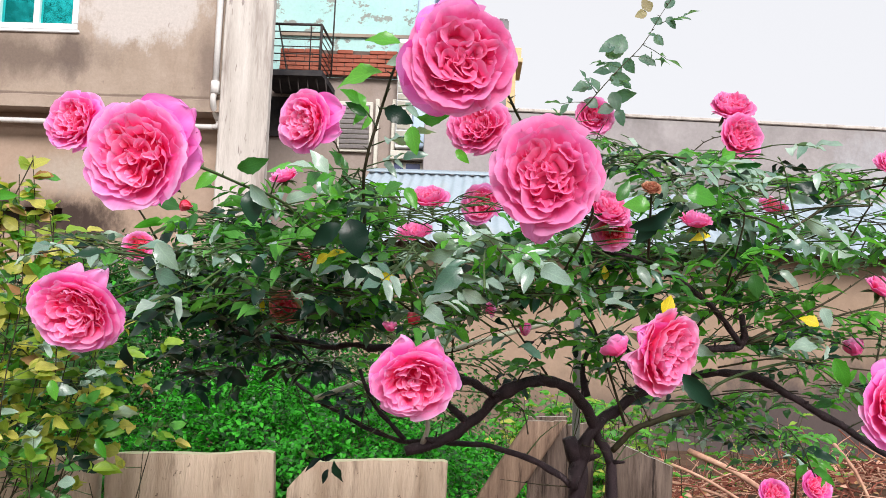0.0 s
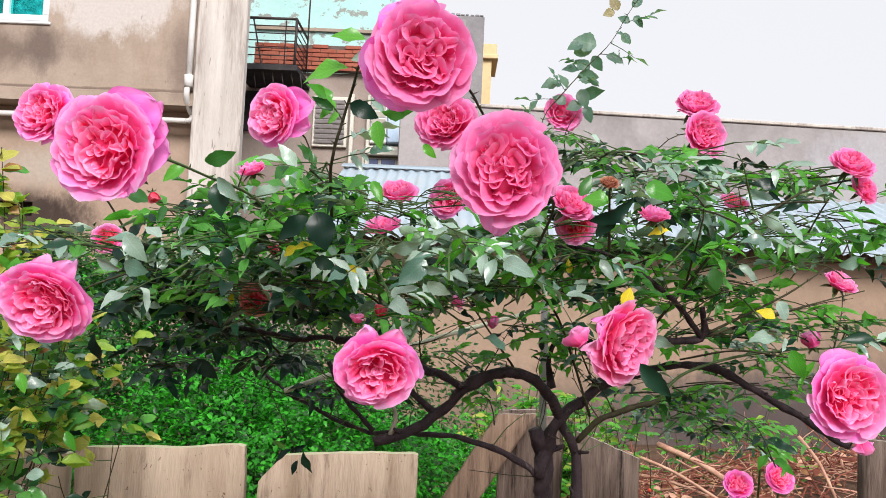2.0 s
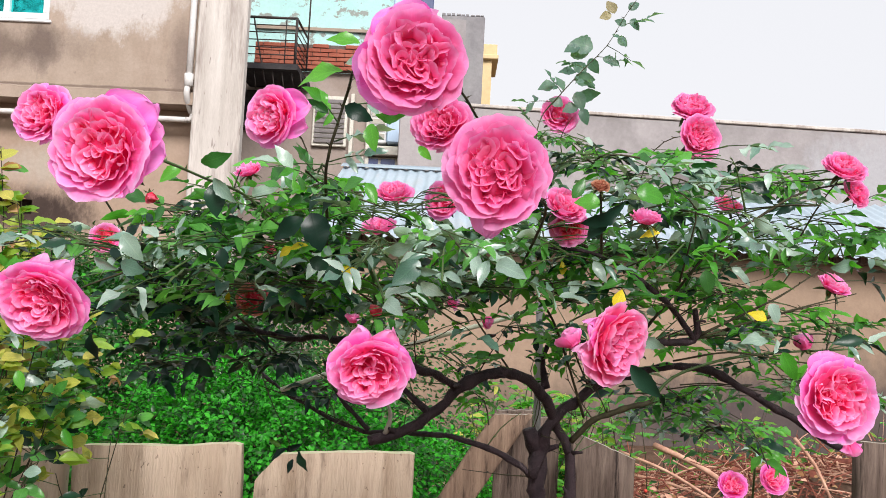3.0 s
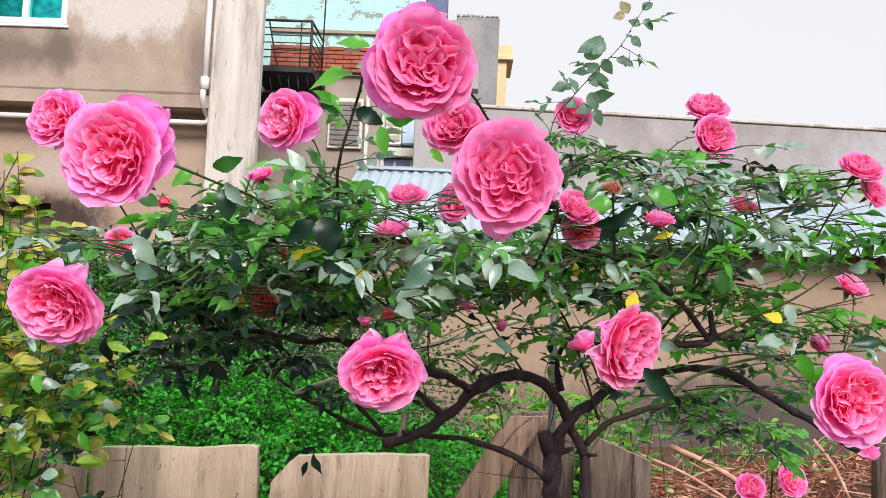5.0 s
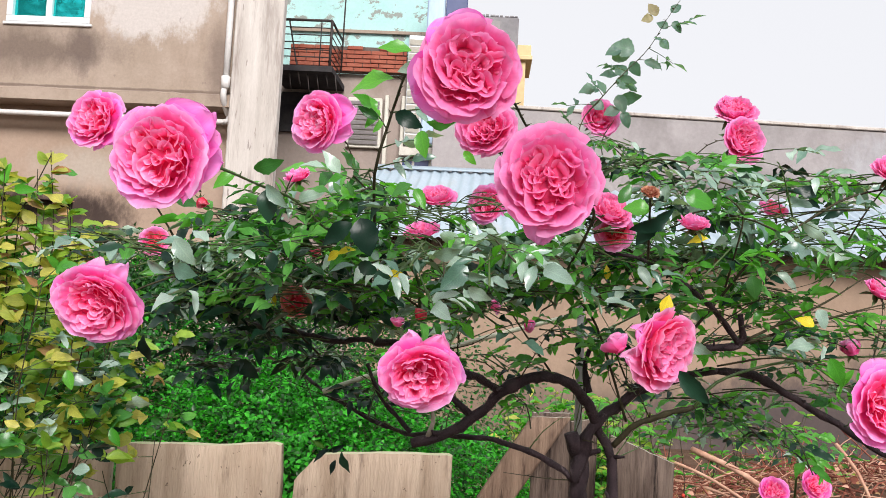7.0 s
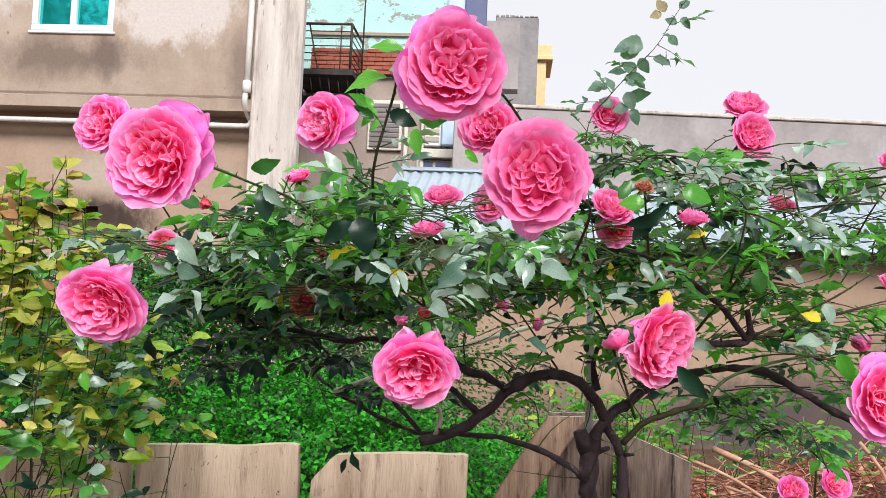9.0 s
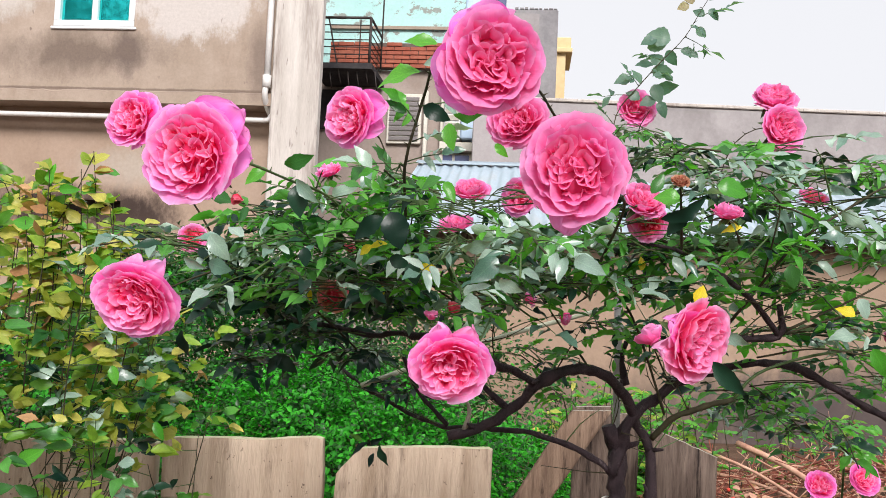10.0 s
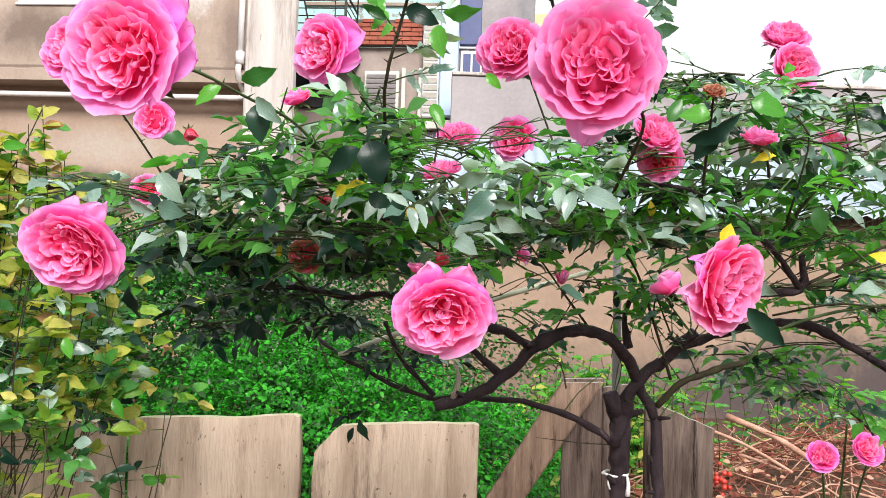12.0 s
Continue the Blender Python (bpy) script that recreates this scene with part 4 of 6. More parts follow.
def petal_mesh(kind, k, mat):
    key = (kind, k, mat.name)
    if key not in PETAL_MESH:
        vs, faces, uv = PETAL_KINDS[kind][k]
        PETAL_MESH[key] = Geo().add(vs, faces, 0, uv).mesh("petal", [mat])
    return PETAL_MESH[key]


def sepals_and_core(geo, r, high=0.5):
    """The green hip, five sepals and a hidden heart of tight petals."""
    tube(geo, [(0, 0, -0.5 * r), (0, 0, -0.38 * r), (0, 0, -0.22 * r), (0, 0, -0.1 * r)], 0.04 * r, 0.3 * r, 8, 0.1 * r, 0)
    n = 14
    dome = [(0, 0, high * r)] + [(0.5 * r * math.sin(p) * math.cos(a * 2 * math.pi / n), 0.5 * r * math.sin(p) * math.sin(a * 2 * math.pi / n), high * r * math.cos(p) ** 0.45)
                                 for p in (0.4, 0.8, 1.2, 1.57) for a in range(n)]
    geo.add(dome, [(0, 1 + a, 1 + (a + 1) % n) for a in range(n)] + [(1 + j * n + a, 1 + (j + 1) * n + a, 1 + (j + 1) * n + (a + 1) % n, 1 + j * n + (a + 1) % n)
                                                                     for j in range(3) for a in range(n)], 1, [(0, 0.3)] * len(dome))
    for k in range(5):
        a = 2 * math.pi * k / 5
        m = frame_from((math.cos(a) * 0.16 * r, math.sin(a) * 0.16 * r, -0.2 * r), (math.cos(a), math.sin(a), -0.35), (0, 0, 1), 0.75 * r)
        put_leaf(geo, SMALL_SHAPES[k % 3], m @ Matrix.Diagonal((0.5, 1, 1, 1)), 0)


def bloom(parent, at, r, aim, roll=0.0, mats=None, full=1.0, squash=1.0, open_=1.0, label="", back=None, flat=1.0):
    """A cupped, many-petalled old rose. r: radius; aim: the way its face looks; open_: how far the bowl spreads; flat: its height over its width."""
    heart, body, guard = mats
    q = random.Random(round(at[0] * 977 + at[2] * 1313 + at[1] * 71))
    z = Vector(aim).normalized()
    x = Vector((0, 0, 1)).cross(z)
    if x.length < 1e-3:
        x = Vector((1, 0, 0))
    x.normalize()
    y = z.cross(x)
    m = Matrix((x, y, z)).transposed().to_4x4()
    g = Geo()
    sepals_and_core(g, r, 0.2)
    ob = part("bloom", g, [CANE, heart], parent, label)
    ob.matrix_basis = Matrix.Translation(Vector(at) - z * r * 0.25) @ m @ Matrix.Diagonal((squash, flat, 1, 1)) @ Matrix.Rotation(radians(roll), 4, 'Z')
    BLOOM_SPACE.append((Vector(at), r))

    def put(kind, mat, basis):
        o = part("petal", petal_mesh(kind, q.randrange(len(PETAL_KINDS[kind])), mat), mat)
        o.parent = ob
        o.matrix_basis = basis

    two = 2 * math.pi
    spread = 0.55 + 0.45 * open_

    def whorl(kind, mat, n, tilt, grow, height):
        first = q.uniform(0, two)
        for k in range(n):
            s = r * q.uniform(1 - grow, 1 + grow * 0.5)
            put(kind, mat, Matrix.Rotation(first + two * (k + q.uniform(-0.18, 0.18)) / n, 4, 'Z') @ Matrix.Rotation(radians(q.gauss(0, tilt)), 4, 'X')
                @ Matrix.Diagonal((s * spread, s * spread, r * q.uniform(0.92, 1.08) * (2 - spread) * height, 1)))

    whorl("guard", guard, 6, 4, 0.06, 1.0)
    whorl("guard", body, 5, 4, 0.1, 1.3)
    whorl("bowl", body, 7, 4, 0.07, 1.0)
    if full > 0.5:
        whorl("ring", body, 7, 5, 0.08, 1.0)
    whorl("crown", heart if full > 0.5 else body, 7, 9, 0.14, 0.95)
    # the quartered heart: nested folds round a few centres of their own
    quarters = 5 if full > 0.5 else 3
    first = q.uniform(0, two)
    for h in range(quarters):
        a = first + two * (h + q.uniform(-0.2, 0.2)) / quarters
        for k in range(4 if full > 0.5 else 2):
            d = 0.5 - 0.11 * k + q.uniform(-0.05, 0.05)
            s = r * (0.62 - 0.09 * k) * q.uniform(0.85, 1.15)
            put("fold", heart, Matrix.Rotation(a + q.uniform(-0.25, 0.25), 4, 'Z') @ Matrix.Translation((0, d * r, 0.02 * r)) @ Matrix.Rotation(math.pi + q.gauss(0, 0.8), 4, 'Z')
                @ Matrix.Rotation(radians(q.uniform(-4, 14)), 4, 'X') @ Matrix.Diagonal((s, s * q.uniform(0.7, 1.1), r * (0.47 - 0.03 * k) * q.uniform(0.85, 1.08), 1)))
    for k in range(4):
        s = r * q.uniform(0.2, 0.34)
        put("fold", heart, Matrix.Rotation(q.uniform(0, two), 4, 'Z') @ Matrix.Translation((0, 0.06 * r, 0.04 * r)) @ Matrix.Diagonal((s, s, r * q.uniform(0.32, 0.4), 1)))
    # loose guard petals that stand out behind the bowl; angles are those of the face, 0 upright
    for a, lean, length, *wide in back or ():
        put("loose", body if wide else PETAL_OUT, Matrix.Rotation(radians(a - roll), 4, 'Z') @ Matrix.Translation((0, 0.1 * r, -0.06 * r)) @ Matrix.Rotation(-radians(lean), 4, 'X')
            @ Matrix.Diagonal((length * r * (wide[0] if wide else 0.7), length * r, length * r, 1)))
    return ob


def bud(parent, at, r, aim, mat, label=""):
    """A half-open or spent bud of a few wrapped petals."""
    q = random.Random(round(at[0] * 919 + at[2] * 1201))
    z = Vector(aim).normalized()
    g = Geo()
    sepals_and_core(g, r, 0.66)
    ob = part("bud", g, [CANE, mat], parent, label)
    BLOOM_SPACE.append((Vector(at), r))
    ob.matrix_basis = frame_from(Vector(at) - z * r * 0.6, (0.3, 0.8, 0.1), z, 1.0) if abs(z.y) < 0.7 else frame_from(Vector(at) - z * r * 0.6, (1, 0, 0.1), z, 1.0)
    for k in range(11):
        o = part("petal", petal_mesh("i" if k % 2 else "m", q.randrange(5), mat), mat)
        o.parent = ob
        s = r * q.uniform(1.1, 1.6)
        o.matrix_basis = (Matrix.Rotation(2.4 * k, 4, 'Z') @ Matrix.Translation((0, r * 0.1, -0.05 * r)) @ Matrix.Rotation(-radians(q.uniform(4, 46)), 4, 'X')
                          @ Matrix.Diagonal((s * 0.8, s, s, 1)))
    return ob


# ---- the rose bush ----
bush = root("rose_bush", (0.27, 1.62, 0.0), "old rose bush with dark gnarled stems and large pink double blooms", "rose bush")
PINK = (PETAL_IN, PETAL, PETAL_OUT)
SOFT = (PETAL_ROSE, PETAL_PALE, PETAL_PALE)
DEEP_SET = (PETAL_ROSE, PETAL_IN, PETAL_IN)
CORAL = (PETAL_RED, PETAL, PETAL)
bloom(bush, (-0.165, 0.902, 1.637), 0.0402, (-0.12, -1, -0.06), 20, PINK, back=((-62, 88, 0.98), (-92, 92, 0.96), (-42, 84, 1.13)))
bloom(bush, (-0.31, 1.128, 1.518), 0.0478, (0.02, -1, -0.2), 70, PINK, back=((0, 84, 1.0, 0.42), (-30, 86, 1.06, 0.42)), flat=0.78)
bloom(bush, (0.04, 0.986, 1.474), 0.0362, (0.0, -1, -0.3), 10, PINK, back=((18, 80, 1.06, 0.42), (-22, 82, 1.04, 0.5)), flat=0.82)
bloom(bush, (0.073, 0.847, 1.698), 0.0362, (0.1, -1, -0.1), 40, SOFT, back=((24, 86, 1.11), (110, 88, 1.1), (132, 90, 1.07)))
bloom(bush, (0.134, 0.888, 1.631), 0.039, (-0.08, -1, 0.0), 80, SOFT, back=((172, 88, 1.14, 0.4),))
bloom(bush, (0.27, 1.109, 1.502), 0.0395, (0.85, -1, -0.3), 15, DEEP_SET, back=((66, 74, 1.0), (105, 80, 1.0, 0.6)))
bloom(bush, (-0.144, 1.368, 1.77), 0.0392, (-0.6, -1, -0.05), 33, PINK, back=((-72, 86, 1.2), (-108, 92, 1.05)))
bloom(bush, (-0.394, 1.266, 1.739), 0.0362, (-0.28, -1, 0.12), 50, PINK, back=((-120, 90, 1.02),))
bloom(bush, (0.08, 1.33, 1.762), 0.0396, (-0.3, -1, 0.15), 10, SOFT, flat=0.88)
bloom(bush, (0.506, 1.69, 1.839), 0.0392, (0.35, -1, 0.12), 10, SOFT, open_=0.95, back=((150, 84, 1.0, 0.5),))
bloom(bush, (0.501, 1.73, 1.9), 0.037, (0.0, -0.75, 0.75), 10, SOFT, open_=0.9)
bloom(bush, (0.457, 1.05, 1.466), 0.0378, (0.06, -1, 0.05), 10, PINK, back=((10, 88, 1.02),))
bloom(bush, (0.749, 1.73, 1.605), 0.0317, (0.35, -0.5, 0.75), 0, PINK, open_=0.7)
bloom(bush, (0.291, 1.87, 1.908), 0.0358, (0.2, -1, 0.2), 0, SOFT, 0.5)
bloom(bush, (0.232, 1.26, 1.658), 0.0274, (0.3, -0.8, 0.6), 0, SOFT, 0.6, open_=0.8)
bloom(bush, (0.239, 1.28, 1.634), 0.024, (-0.3, -0.8, -0.3), 0, CORAL, 0.6)
bloom(bush, (0.617, 1.4, 1.744), 0.0283, (0.1, -0.7, 0.7), 0, SOFT, 0.6)
bloom(bush, (0.642, 1.42, 1.714), 0.0212, (0.4, -0.8, 0.3), 0, SOFT, 0.5)
bloom(bush, (0.087, 1.42, 1.678), 0.0273, (-0.4, -1, 0.1), 0, PINK, 0.6)
bloom(bush, (0.014, 1.5, 1.697), 0.0275, (0, -0.6, 0.8), 0, SOFT, 0.6)
bloom(bush, (-0.002, 1.45, 1.641), 0.0257, (-0.2, -0.5, 0.9), 0, SOFT, 0.5)
bloom(bush, (-0.379, 1.45, 1.606), 0.021, (0.2, -1, 0.1), 0, CORAL, 0.5)
bloom(bush, (0.51, 1.55, 1.708), 0.0219, (0.1, -0.6, 0.8), 0, CORAL, 0.5)
bloom(bush, (-0.2, 1.58, 1.532), 0.025, (0.1, -1, 0.1), 0, (PETAL_RED, PETAL_DRY, PETAL_RED), 0.5, label="withering dark red bloom")
bloom(bush, (-0.289, 1.25, 1.659), 0.02, (0.1, -1, -0.2), 0, PINK, 0.5)
bloom(bush, (-0.116, 1.16, 1.666), 0.0165, (-0.3, -0.5, 1), 0, PINK, 0.5, open_=0.6)
bloom(bush, (0.297, 1.13, 1.632), 0.0187, (0.1, -0.35, 1), 0, SOFT, 0.5, open_=0.55)
bud(bush, (-0.013, 1.3, 1.513), 0.0088, (-0.2, -0.4, 1), PETAL)
bud(bush, (0.013, 1.3, 1.523), 0.0088, (0.2, -0.4, 1), PETAL_RED)
bud(bush, (0.106, 1.6, 1.542), 0.0114, (0.7, -0.4, 0.4), PETAL)
bud(bush, (0.159, 1.6, 1.515), 0.0114, (0.4, -0.4, -0.3), PETAL)
bud(bush, (-0.232, 1.2, 1.637), 0.0074, (0.1, -0.4, -0.6), PETAL_RED)
bud(bush, (0.236, 1.2, 1.5), 0.0147, (-0.6, -0.6, 0.3), PETAL)
bud(bush, (0.627, 1.55, 1.505), 0.016, (-0.4, -0.4, 0.6), PETAL)
bud(bush, (0.515, 1.15, 1.41), 0.0099, (0.1, -0.4, -1), PETAL)
bloom(bush, (0.23, 1.01, 1.643), 0.0093, (0, -0.7, 0.8), 0, (PETAL_DRY, PETAL_DRY, PETAL_DRY), 0.5, open_=0.7, label="dried brown bloom")
bud(bush, (-0.16, 1.5, 1.603), 0.0097, (0, -0.7, 0.8), PETAL_RED)


STEM_POINTS = []


def stem(pts, r0, r1, mat=BARK, name="branch", sides=12, step=0.01, rough=0.45, knots=0.5, label=""):
    g = Geo()
    line = tube(g, pts, r0 * 0.63, r1 * 0.63, sides, step, 0, rough, knots)
    STEM_POINTS.extend(Vector(p) for p in line if p[2] > 1.28)
    # short snags where old shoots broke off
    for k in range(2, len(line) - 2, 5):
        p, d = Vector(line[k]), Vector((rnd.gauss(0, 1), rnd.gauss(0, 1), rnd.uniform(-0.2, 1))).normalized()
        if p.z > 1.0 and r0 > 0.0065:
            tube(g, [p, p + d * r0 * rnd.uniform(1.1, 2.0)], r0 * 0.3, r0 * 0.16, 5, 0.01)
    return part(name, g, mat, bush, label)


def cane(pts, r0=0.003, r1=0.0018, mat=TWIG):
    g = Geo()
    tube(g, pts, r0 * 0.52, r1 * 0.4, 6, 0.015, 0, 0, 0.3)
    # thorns
    line = curve_points(pts, 0.03)
    for k in range(1, len(line) - 1):
        a = rnd.uniform(0, 6.28)
        d = Vector((math.cos(a), math.sin(a) * 0.6, 0.5))
        p = Vector(line[k])
        tube(g, [p, p + d.normalized() * 0.007], 0.0012, 0.0001, 3, 0.01)
    return part("cane", g, mat, bush)


# trunk and old limbs
stem([(0.25, 1.63, -0.02), (0.262, 1.63, 0.5), (0.245, 1.62, 1.0), (0.247, 1.62, 1.268), (0.243, 1.62, 1.319), (0.248, 1.615, 1.344)], 0.023, 0.018, name="trunk", label="dark gnarled trunk")
stem([(0.238, 1.6, 1.28), (0.243, 1.6, 1.322), (0.263, 1.59, 1.369), (0.296, 1.6, 1.397), (0.321, 1.6, 1.417), (0.34, 1.59, 1.444)], 0.014, 0.011)
stem([(0.33, 1.6, -0.02), (0.31, 1.6, 0.7), (0.296, 1.6, 1.256), (0.291, 1.6, 1.325), (0.275, 1.6, 1.36), (0.25, 1.57, 1.401), (0.213, 1.53, 1.436), (0.161, 1.5, 1.442),
      (0.115, 1.5, 1.419), (0.083, 1.5, 1.381), (0.045, 1.5, 1.355), (-0.004, 1.5, 1.338)], 0.013, 0.011, label="arched old limb")
stem([(0.318, 1.61, 1.413), (0.384, 1.62, 1.442), (0.453, 1.62, 1.458), (0.52, 1.62, 1.456), (0.565, 1.62, 1.431), (0.635, 1.62, 1.391), (0.713, 1.62, 1.347)], 0.01, 0.008)
stem([(0.236, 1.6, 1.282), (0.187, 1.6, 1.317), (0.126, 1.6, 1.336), (0.047, 1.62, 1.338), (-0.02, 1.68, 1.329), (-0.085, 1.75, 1.334), (-0.185, 1.8, 1.376), (-0.238, 1.85, 1.401)], 0.0075, 0.004)
stem([(0.296, 1.6, 1.34), (0.328, 1.58, 1.374), (0.373, 1.56, 1.4), (0.404, 1.55, 1.41)], 0.007, 0.006, TWIG)
stem([(0.244, 1.612, 1.315), (0.238, 1.6, 1.337), (0.232, 1.595, 1.356)], 0.017, 0.014, label="sawn-off stub")
stem([(0.253, 1.58, 1.418), (0.247, 1.58, 1.452), (0.253, 1.58, 1.484)], 0.007, 0.005)
stem([(0.118, 1.5, 1.419), (0.082, 1.46, 1.44), (0.059, 1.44, 1.451), (0.018, 1.45, 1.473), (-0.051, 1.5, 1.481), (-0.125, 1.55, 1.477), (-0.214, 1.6, 1.485), (-0.292, 1.62, 1.494)], 0.009, 0.005)
stem([(0.083, 1.5, 1.381), (0.05, 1.5, 1.407), (0.015, 1.52, 1.428)], 0.007, 0.005)
stem([(0.019, 1.5, 1.35), (0.027, 1.48, 1.381), (0.022, 1.47, 1.395)], 0.006, 0.003, DEADWOOD, label="bare grey dead stub")
stem([(-0.013, 1.6, 1.339), (-0.049, 1.6, 1.376), (-0.073, 1.6, 1.409), (-0.088, 1.6, 1.443)], 0.006, 0.004)
stem([(0.378, 1.45, 1.501), (0.435, 1.45, 1.504), (0.437, 1.44, 1.53), (0.431, 1.43, 1.547)], 0.008, 0.006)
stem([(0.436, 1.45, 1.506), (0.408, 1.42, 1.537), (0.368, 1.38, 1.564), (0.309, 1.34, 1.595), (0.268, 1.3, 1.605), (0.214, 1.3, 1.609)], 0.006, 0.003)
# canes
cane([(0.404, 1.55, 1.41), (0.435, 1.55, 1.447), (0.5, 1.55, 1.474), (0.573, 1.55, 1.489), (0.659, 1.56, 1.497), (0.724, 1.58, 1.502)], 0.005, 0.003, CANE)
cane([(0.37, 1.45, 1.516), (0.407, 1.42, 1.574), (0.444, 1.4, 1.627), (0.502, 1.4, 1.67), (0.567, 1.42, 1.709), (0.655, 1.45, 1.734)], 0.004, 0.003)
cane([(0.443, 1.45, 1.511), (0.491, 1.45, 1.537), (0.555, 1.46, 1.57), (0.616, 1.48, 1.609)], 0.004, 0.002)
cane([(0.443, 1.45, 1.508), (0.517, 1.46, 1.534), (0.593, 1.48, 1.557), (0.679, 1.5, 1.581)], 0.003, 0.002)
cane([(0.435, 1.55, 1.471), (0.501, 1.5, 1.489), (0.567, 1.45, 1.483), (0.64, 1.4, 1.479)], 0.003, 0.002)
cane([(0.314, 1.6, 1.377), (0.28, 1.56, 1.463), (0.246, 1.5, 1.529), (0.196, 1.4, 1.571), (0.16, 1.3, 1.6)], 0.004, 0.003)
cane([(0.321, 1.6, 1.42), (0.296, 1.56, 1.464), (0.27, 1.5, 1.506)], 0.003, 0.002)
cane([(0.19, 1.52, 1.451), (0.161, 1.55, 1.491), (0.125, 1.55, 1.54), (0.099, 1.5, 1.57)], 0.003, 0.0022)
cane([(-0.158, 1.75, 1.412), (-0.187, 1.6, 1.473), (-0.225, 1.5, 1.523), (-0.277, 1.4, 1.557), (-0.327, 1.35, 1.582), (-0.417, 1.35, 1.596)], 0.004, 0.002)
cane([(-0.049, 1.3, 1.556), (-0.035, 1.2, 1.616), (-0.027, 1.12, 1.665), (-0.016, 1.1, 1.702), (-0.004, 1.08, 1.734), (0.015, 0.98, 1.731), (0.037, 0.93, 1.728), (0.06, 0.9, 1.718)], 0.004, 0.0022)
cane([(0.009, 1.35, 1.532), (0.005, 1.3, 1.573), (-0.038, 1.25, 1.614), (-0.081, 1.2, 1.61), (-0.102, 1.1, 1.631), (-0.118, 1.02, 1.634), (-0.134, 0.96, 1.638), (-0.16, 0.94, 1.643)], 0.004, 0.0025, CANE)
cane([(0.009, 1.35, 1.532), (-0.065, 1.35, 1.579), (-0.14, 1.35, 1.619), (-0.2, 1.35, 1.638), (-0.288, 1.35, 1.649)], 0.003, 0.002)
cane([(-0.238, 1.4, 1.551), (-0.264, 1.3, 1.56), (-0.286, 1.22, 1.543), (-0.302, 1.16, 1.522)], 0.003, 0.002)
cane([(0.062, 1.3, 1.521), (0.056, 1.1, 1.489), (0.048, 1.03, 1.479)], 0.0028, 0.002, CANE)
cane([(0.184, 1.25, 1.585), (0.192, 1.1, 1.626), (0.174, 1, 1.629), (0.15, 0.93, 1.632)], 0.0035, 0.0025)
cane([(0.21, 1.35, 1.656), (0.167, 1.25, 1.688), (0.123, 1.1, 1.716), (0.105, 0.98, 1.712), (0.083, 0.9, 1.71)], 0.0035, 0.0025)
cane([(0.149, 1.4, 1.629), (0.124, 1.4, 1.695), (0.099, 1.37, 1.749), (0.087, 1.36, 1.765)], 0.003, 0.002)
cane([(-0.044, 1.45, 1.625), (-0.084, 1.43, 1.691), (-0.107, 1.41, 1.749), (-0.13, 1.4, 1.773)], 0.003, 0.002)
cane([(-0.326, 1.45, 1.573), (-0.351, 1.4, 1.637), (-0.371, 1.33, 1.693), (-0.396, 1.29, 1.738)], 0.003, 0.002)
cane([(0.404, 1.75, 1.661), (0.42, 1.75, 1.769), (0.436, 1.72, 1.818), (0.466, 1.71, 1.839), (0.493, 1.7, 1.841)], 0.0025, 0.002)
cane([(0.493, 1.7, 1.841), (0.498, 1.72, 1.869), (0.505, 1.74, 1.894)], 0.0022, 0.0018, CANE)
cane([(0.26, 1.75, 1.645), (0.244, 1.8, 1.79), (0.25, 1.84, 1.886), (0.29, 1.85, 1.944), (0.331, 1.85, 1.993), (0.371, 1.85, 2.038), (0.401, 1.85, 2.092), (0.429, 1.85, 2.137)], 0.003, 0.0012)
cane([(0.325, 1.2, 1.607), (0.312, 1.16, 1.615), (0.299, 1.14, 1.624)], 0.003, 0.002)
cane([(0.265, 1.2, 1.598), (0.243, 1.08, 1.626), (0.232, 1.02, 1.64)], 0.003, 0.002)
cane([(0.389, 1.35, 1.578), (0.389, 1.3, 1.63), (0.388, 1.28, 1.662), (0.36, 1.25, 1.677)], 0.0028, 0.0018)
cane([(0.487, 1.4, 1.673), (0.472, 1.38, 1.707), (0.458, 1.36, 1.732), (0.451, 1.36, 1.741)], 0.0028, 0.0012, CANE)
cane([(0.634, 1.5, 1.484), (0.736, 1.7, 1.551), (0.755, 1.74, 1.59)], 0.0028, 0.002)
cane([(0.547, 1.5, 1.519), (0.598, 1.53, 1.513), (0.624, 1.55, 1.504)], 0.0025, 0.002)
cane([(0.678, 1.6, 1.362), (0.569, 1.3, 1.413), (0.475, 1.1, 1.456)], 0.0035, 0.0025)
cane([(0.577, 1.5, 1.616), (0.595, 1.45, 1.684), (0.619, 1.42, 1.734)], 0.0028, 0.002)

for k in range(60):
    # thin bare twigs off the old limbs
    b = rnd.choice(STEM_POINTS)
    d = Vector((rnd.gauss(0, 0.6), rnd.gauss(0, 0.35), rnd.uniform(-0.15, 0.9))).normalized() * rnd.uniform(0.04, 0.13)
    e = b + d
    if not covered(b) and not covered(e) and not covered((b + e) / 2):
        cane([b, (b + e) / 2 + Vector((rnd.gauss(0, 0.01), 0, rnd.gauss(0, 0.01))), e], 0.002, 0.001, CANE if rnd.random() < 0.5 else TWIG)
        g = Geo()
        for p in (e, b.lerp(e, 0.6)) if e.z > 1.43 else ():
            compound_leaf(g, p, d + Vector((rnd.gauss(0, 0.03), rnd.gauss(0, 0.03), 0)), rnd.uniform(0.02, 0.032), rnd.choice((0, 0, 1, 2, 3)), LEAF_SHAPES, 0.4)
        if g.n:
            part("leafy_shoot", g, FOLIAGE, bush)["kind"] = "stuff"

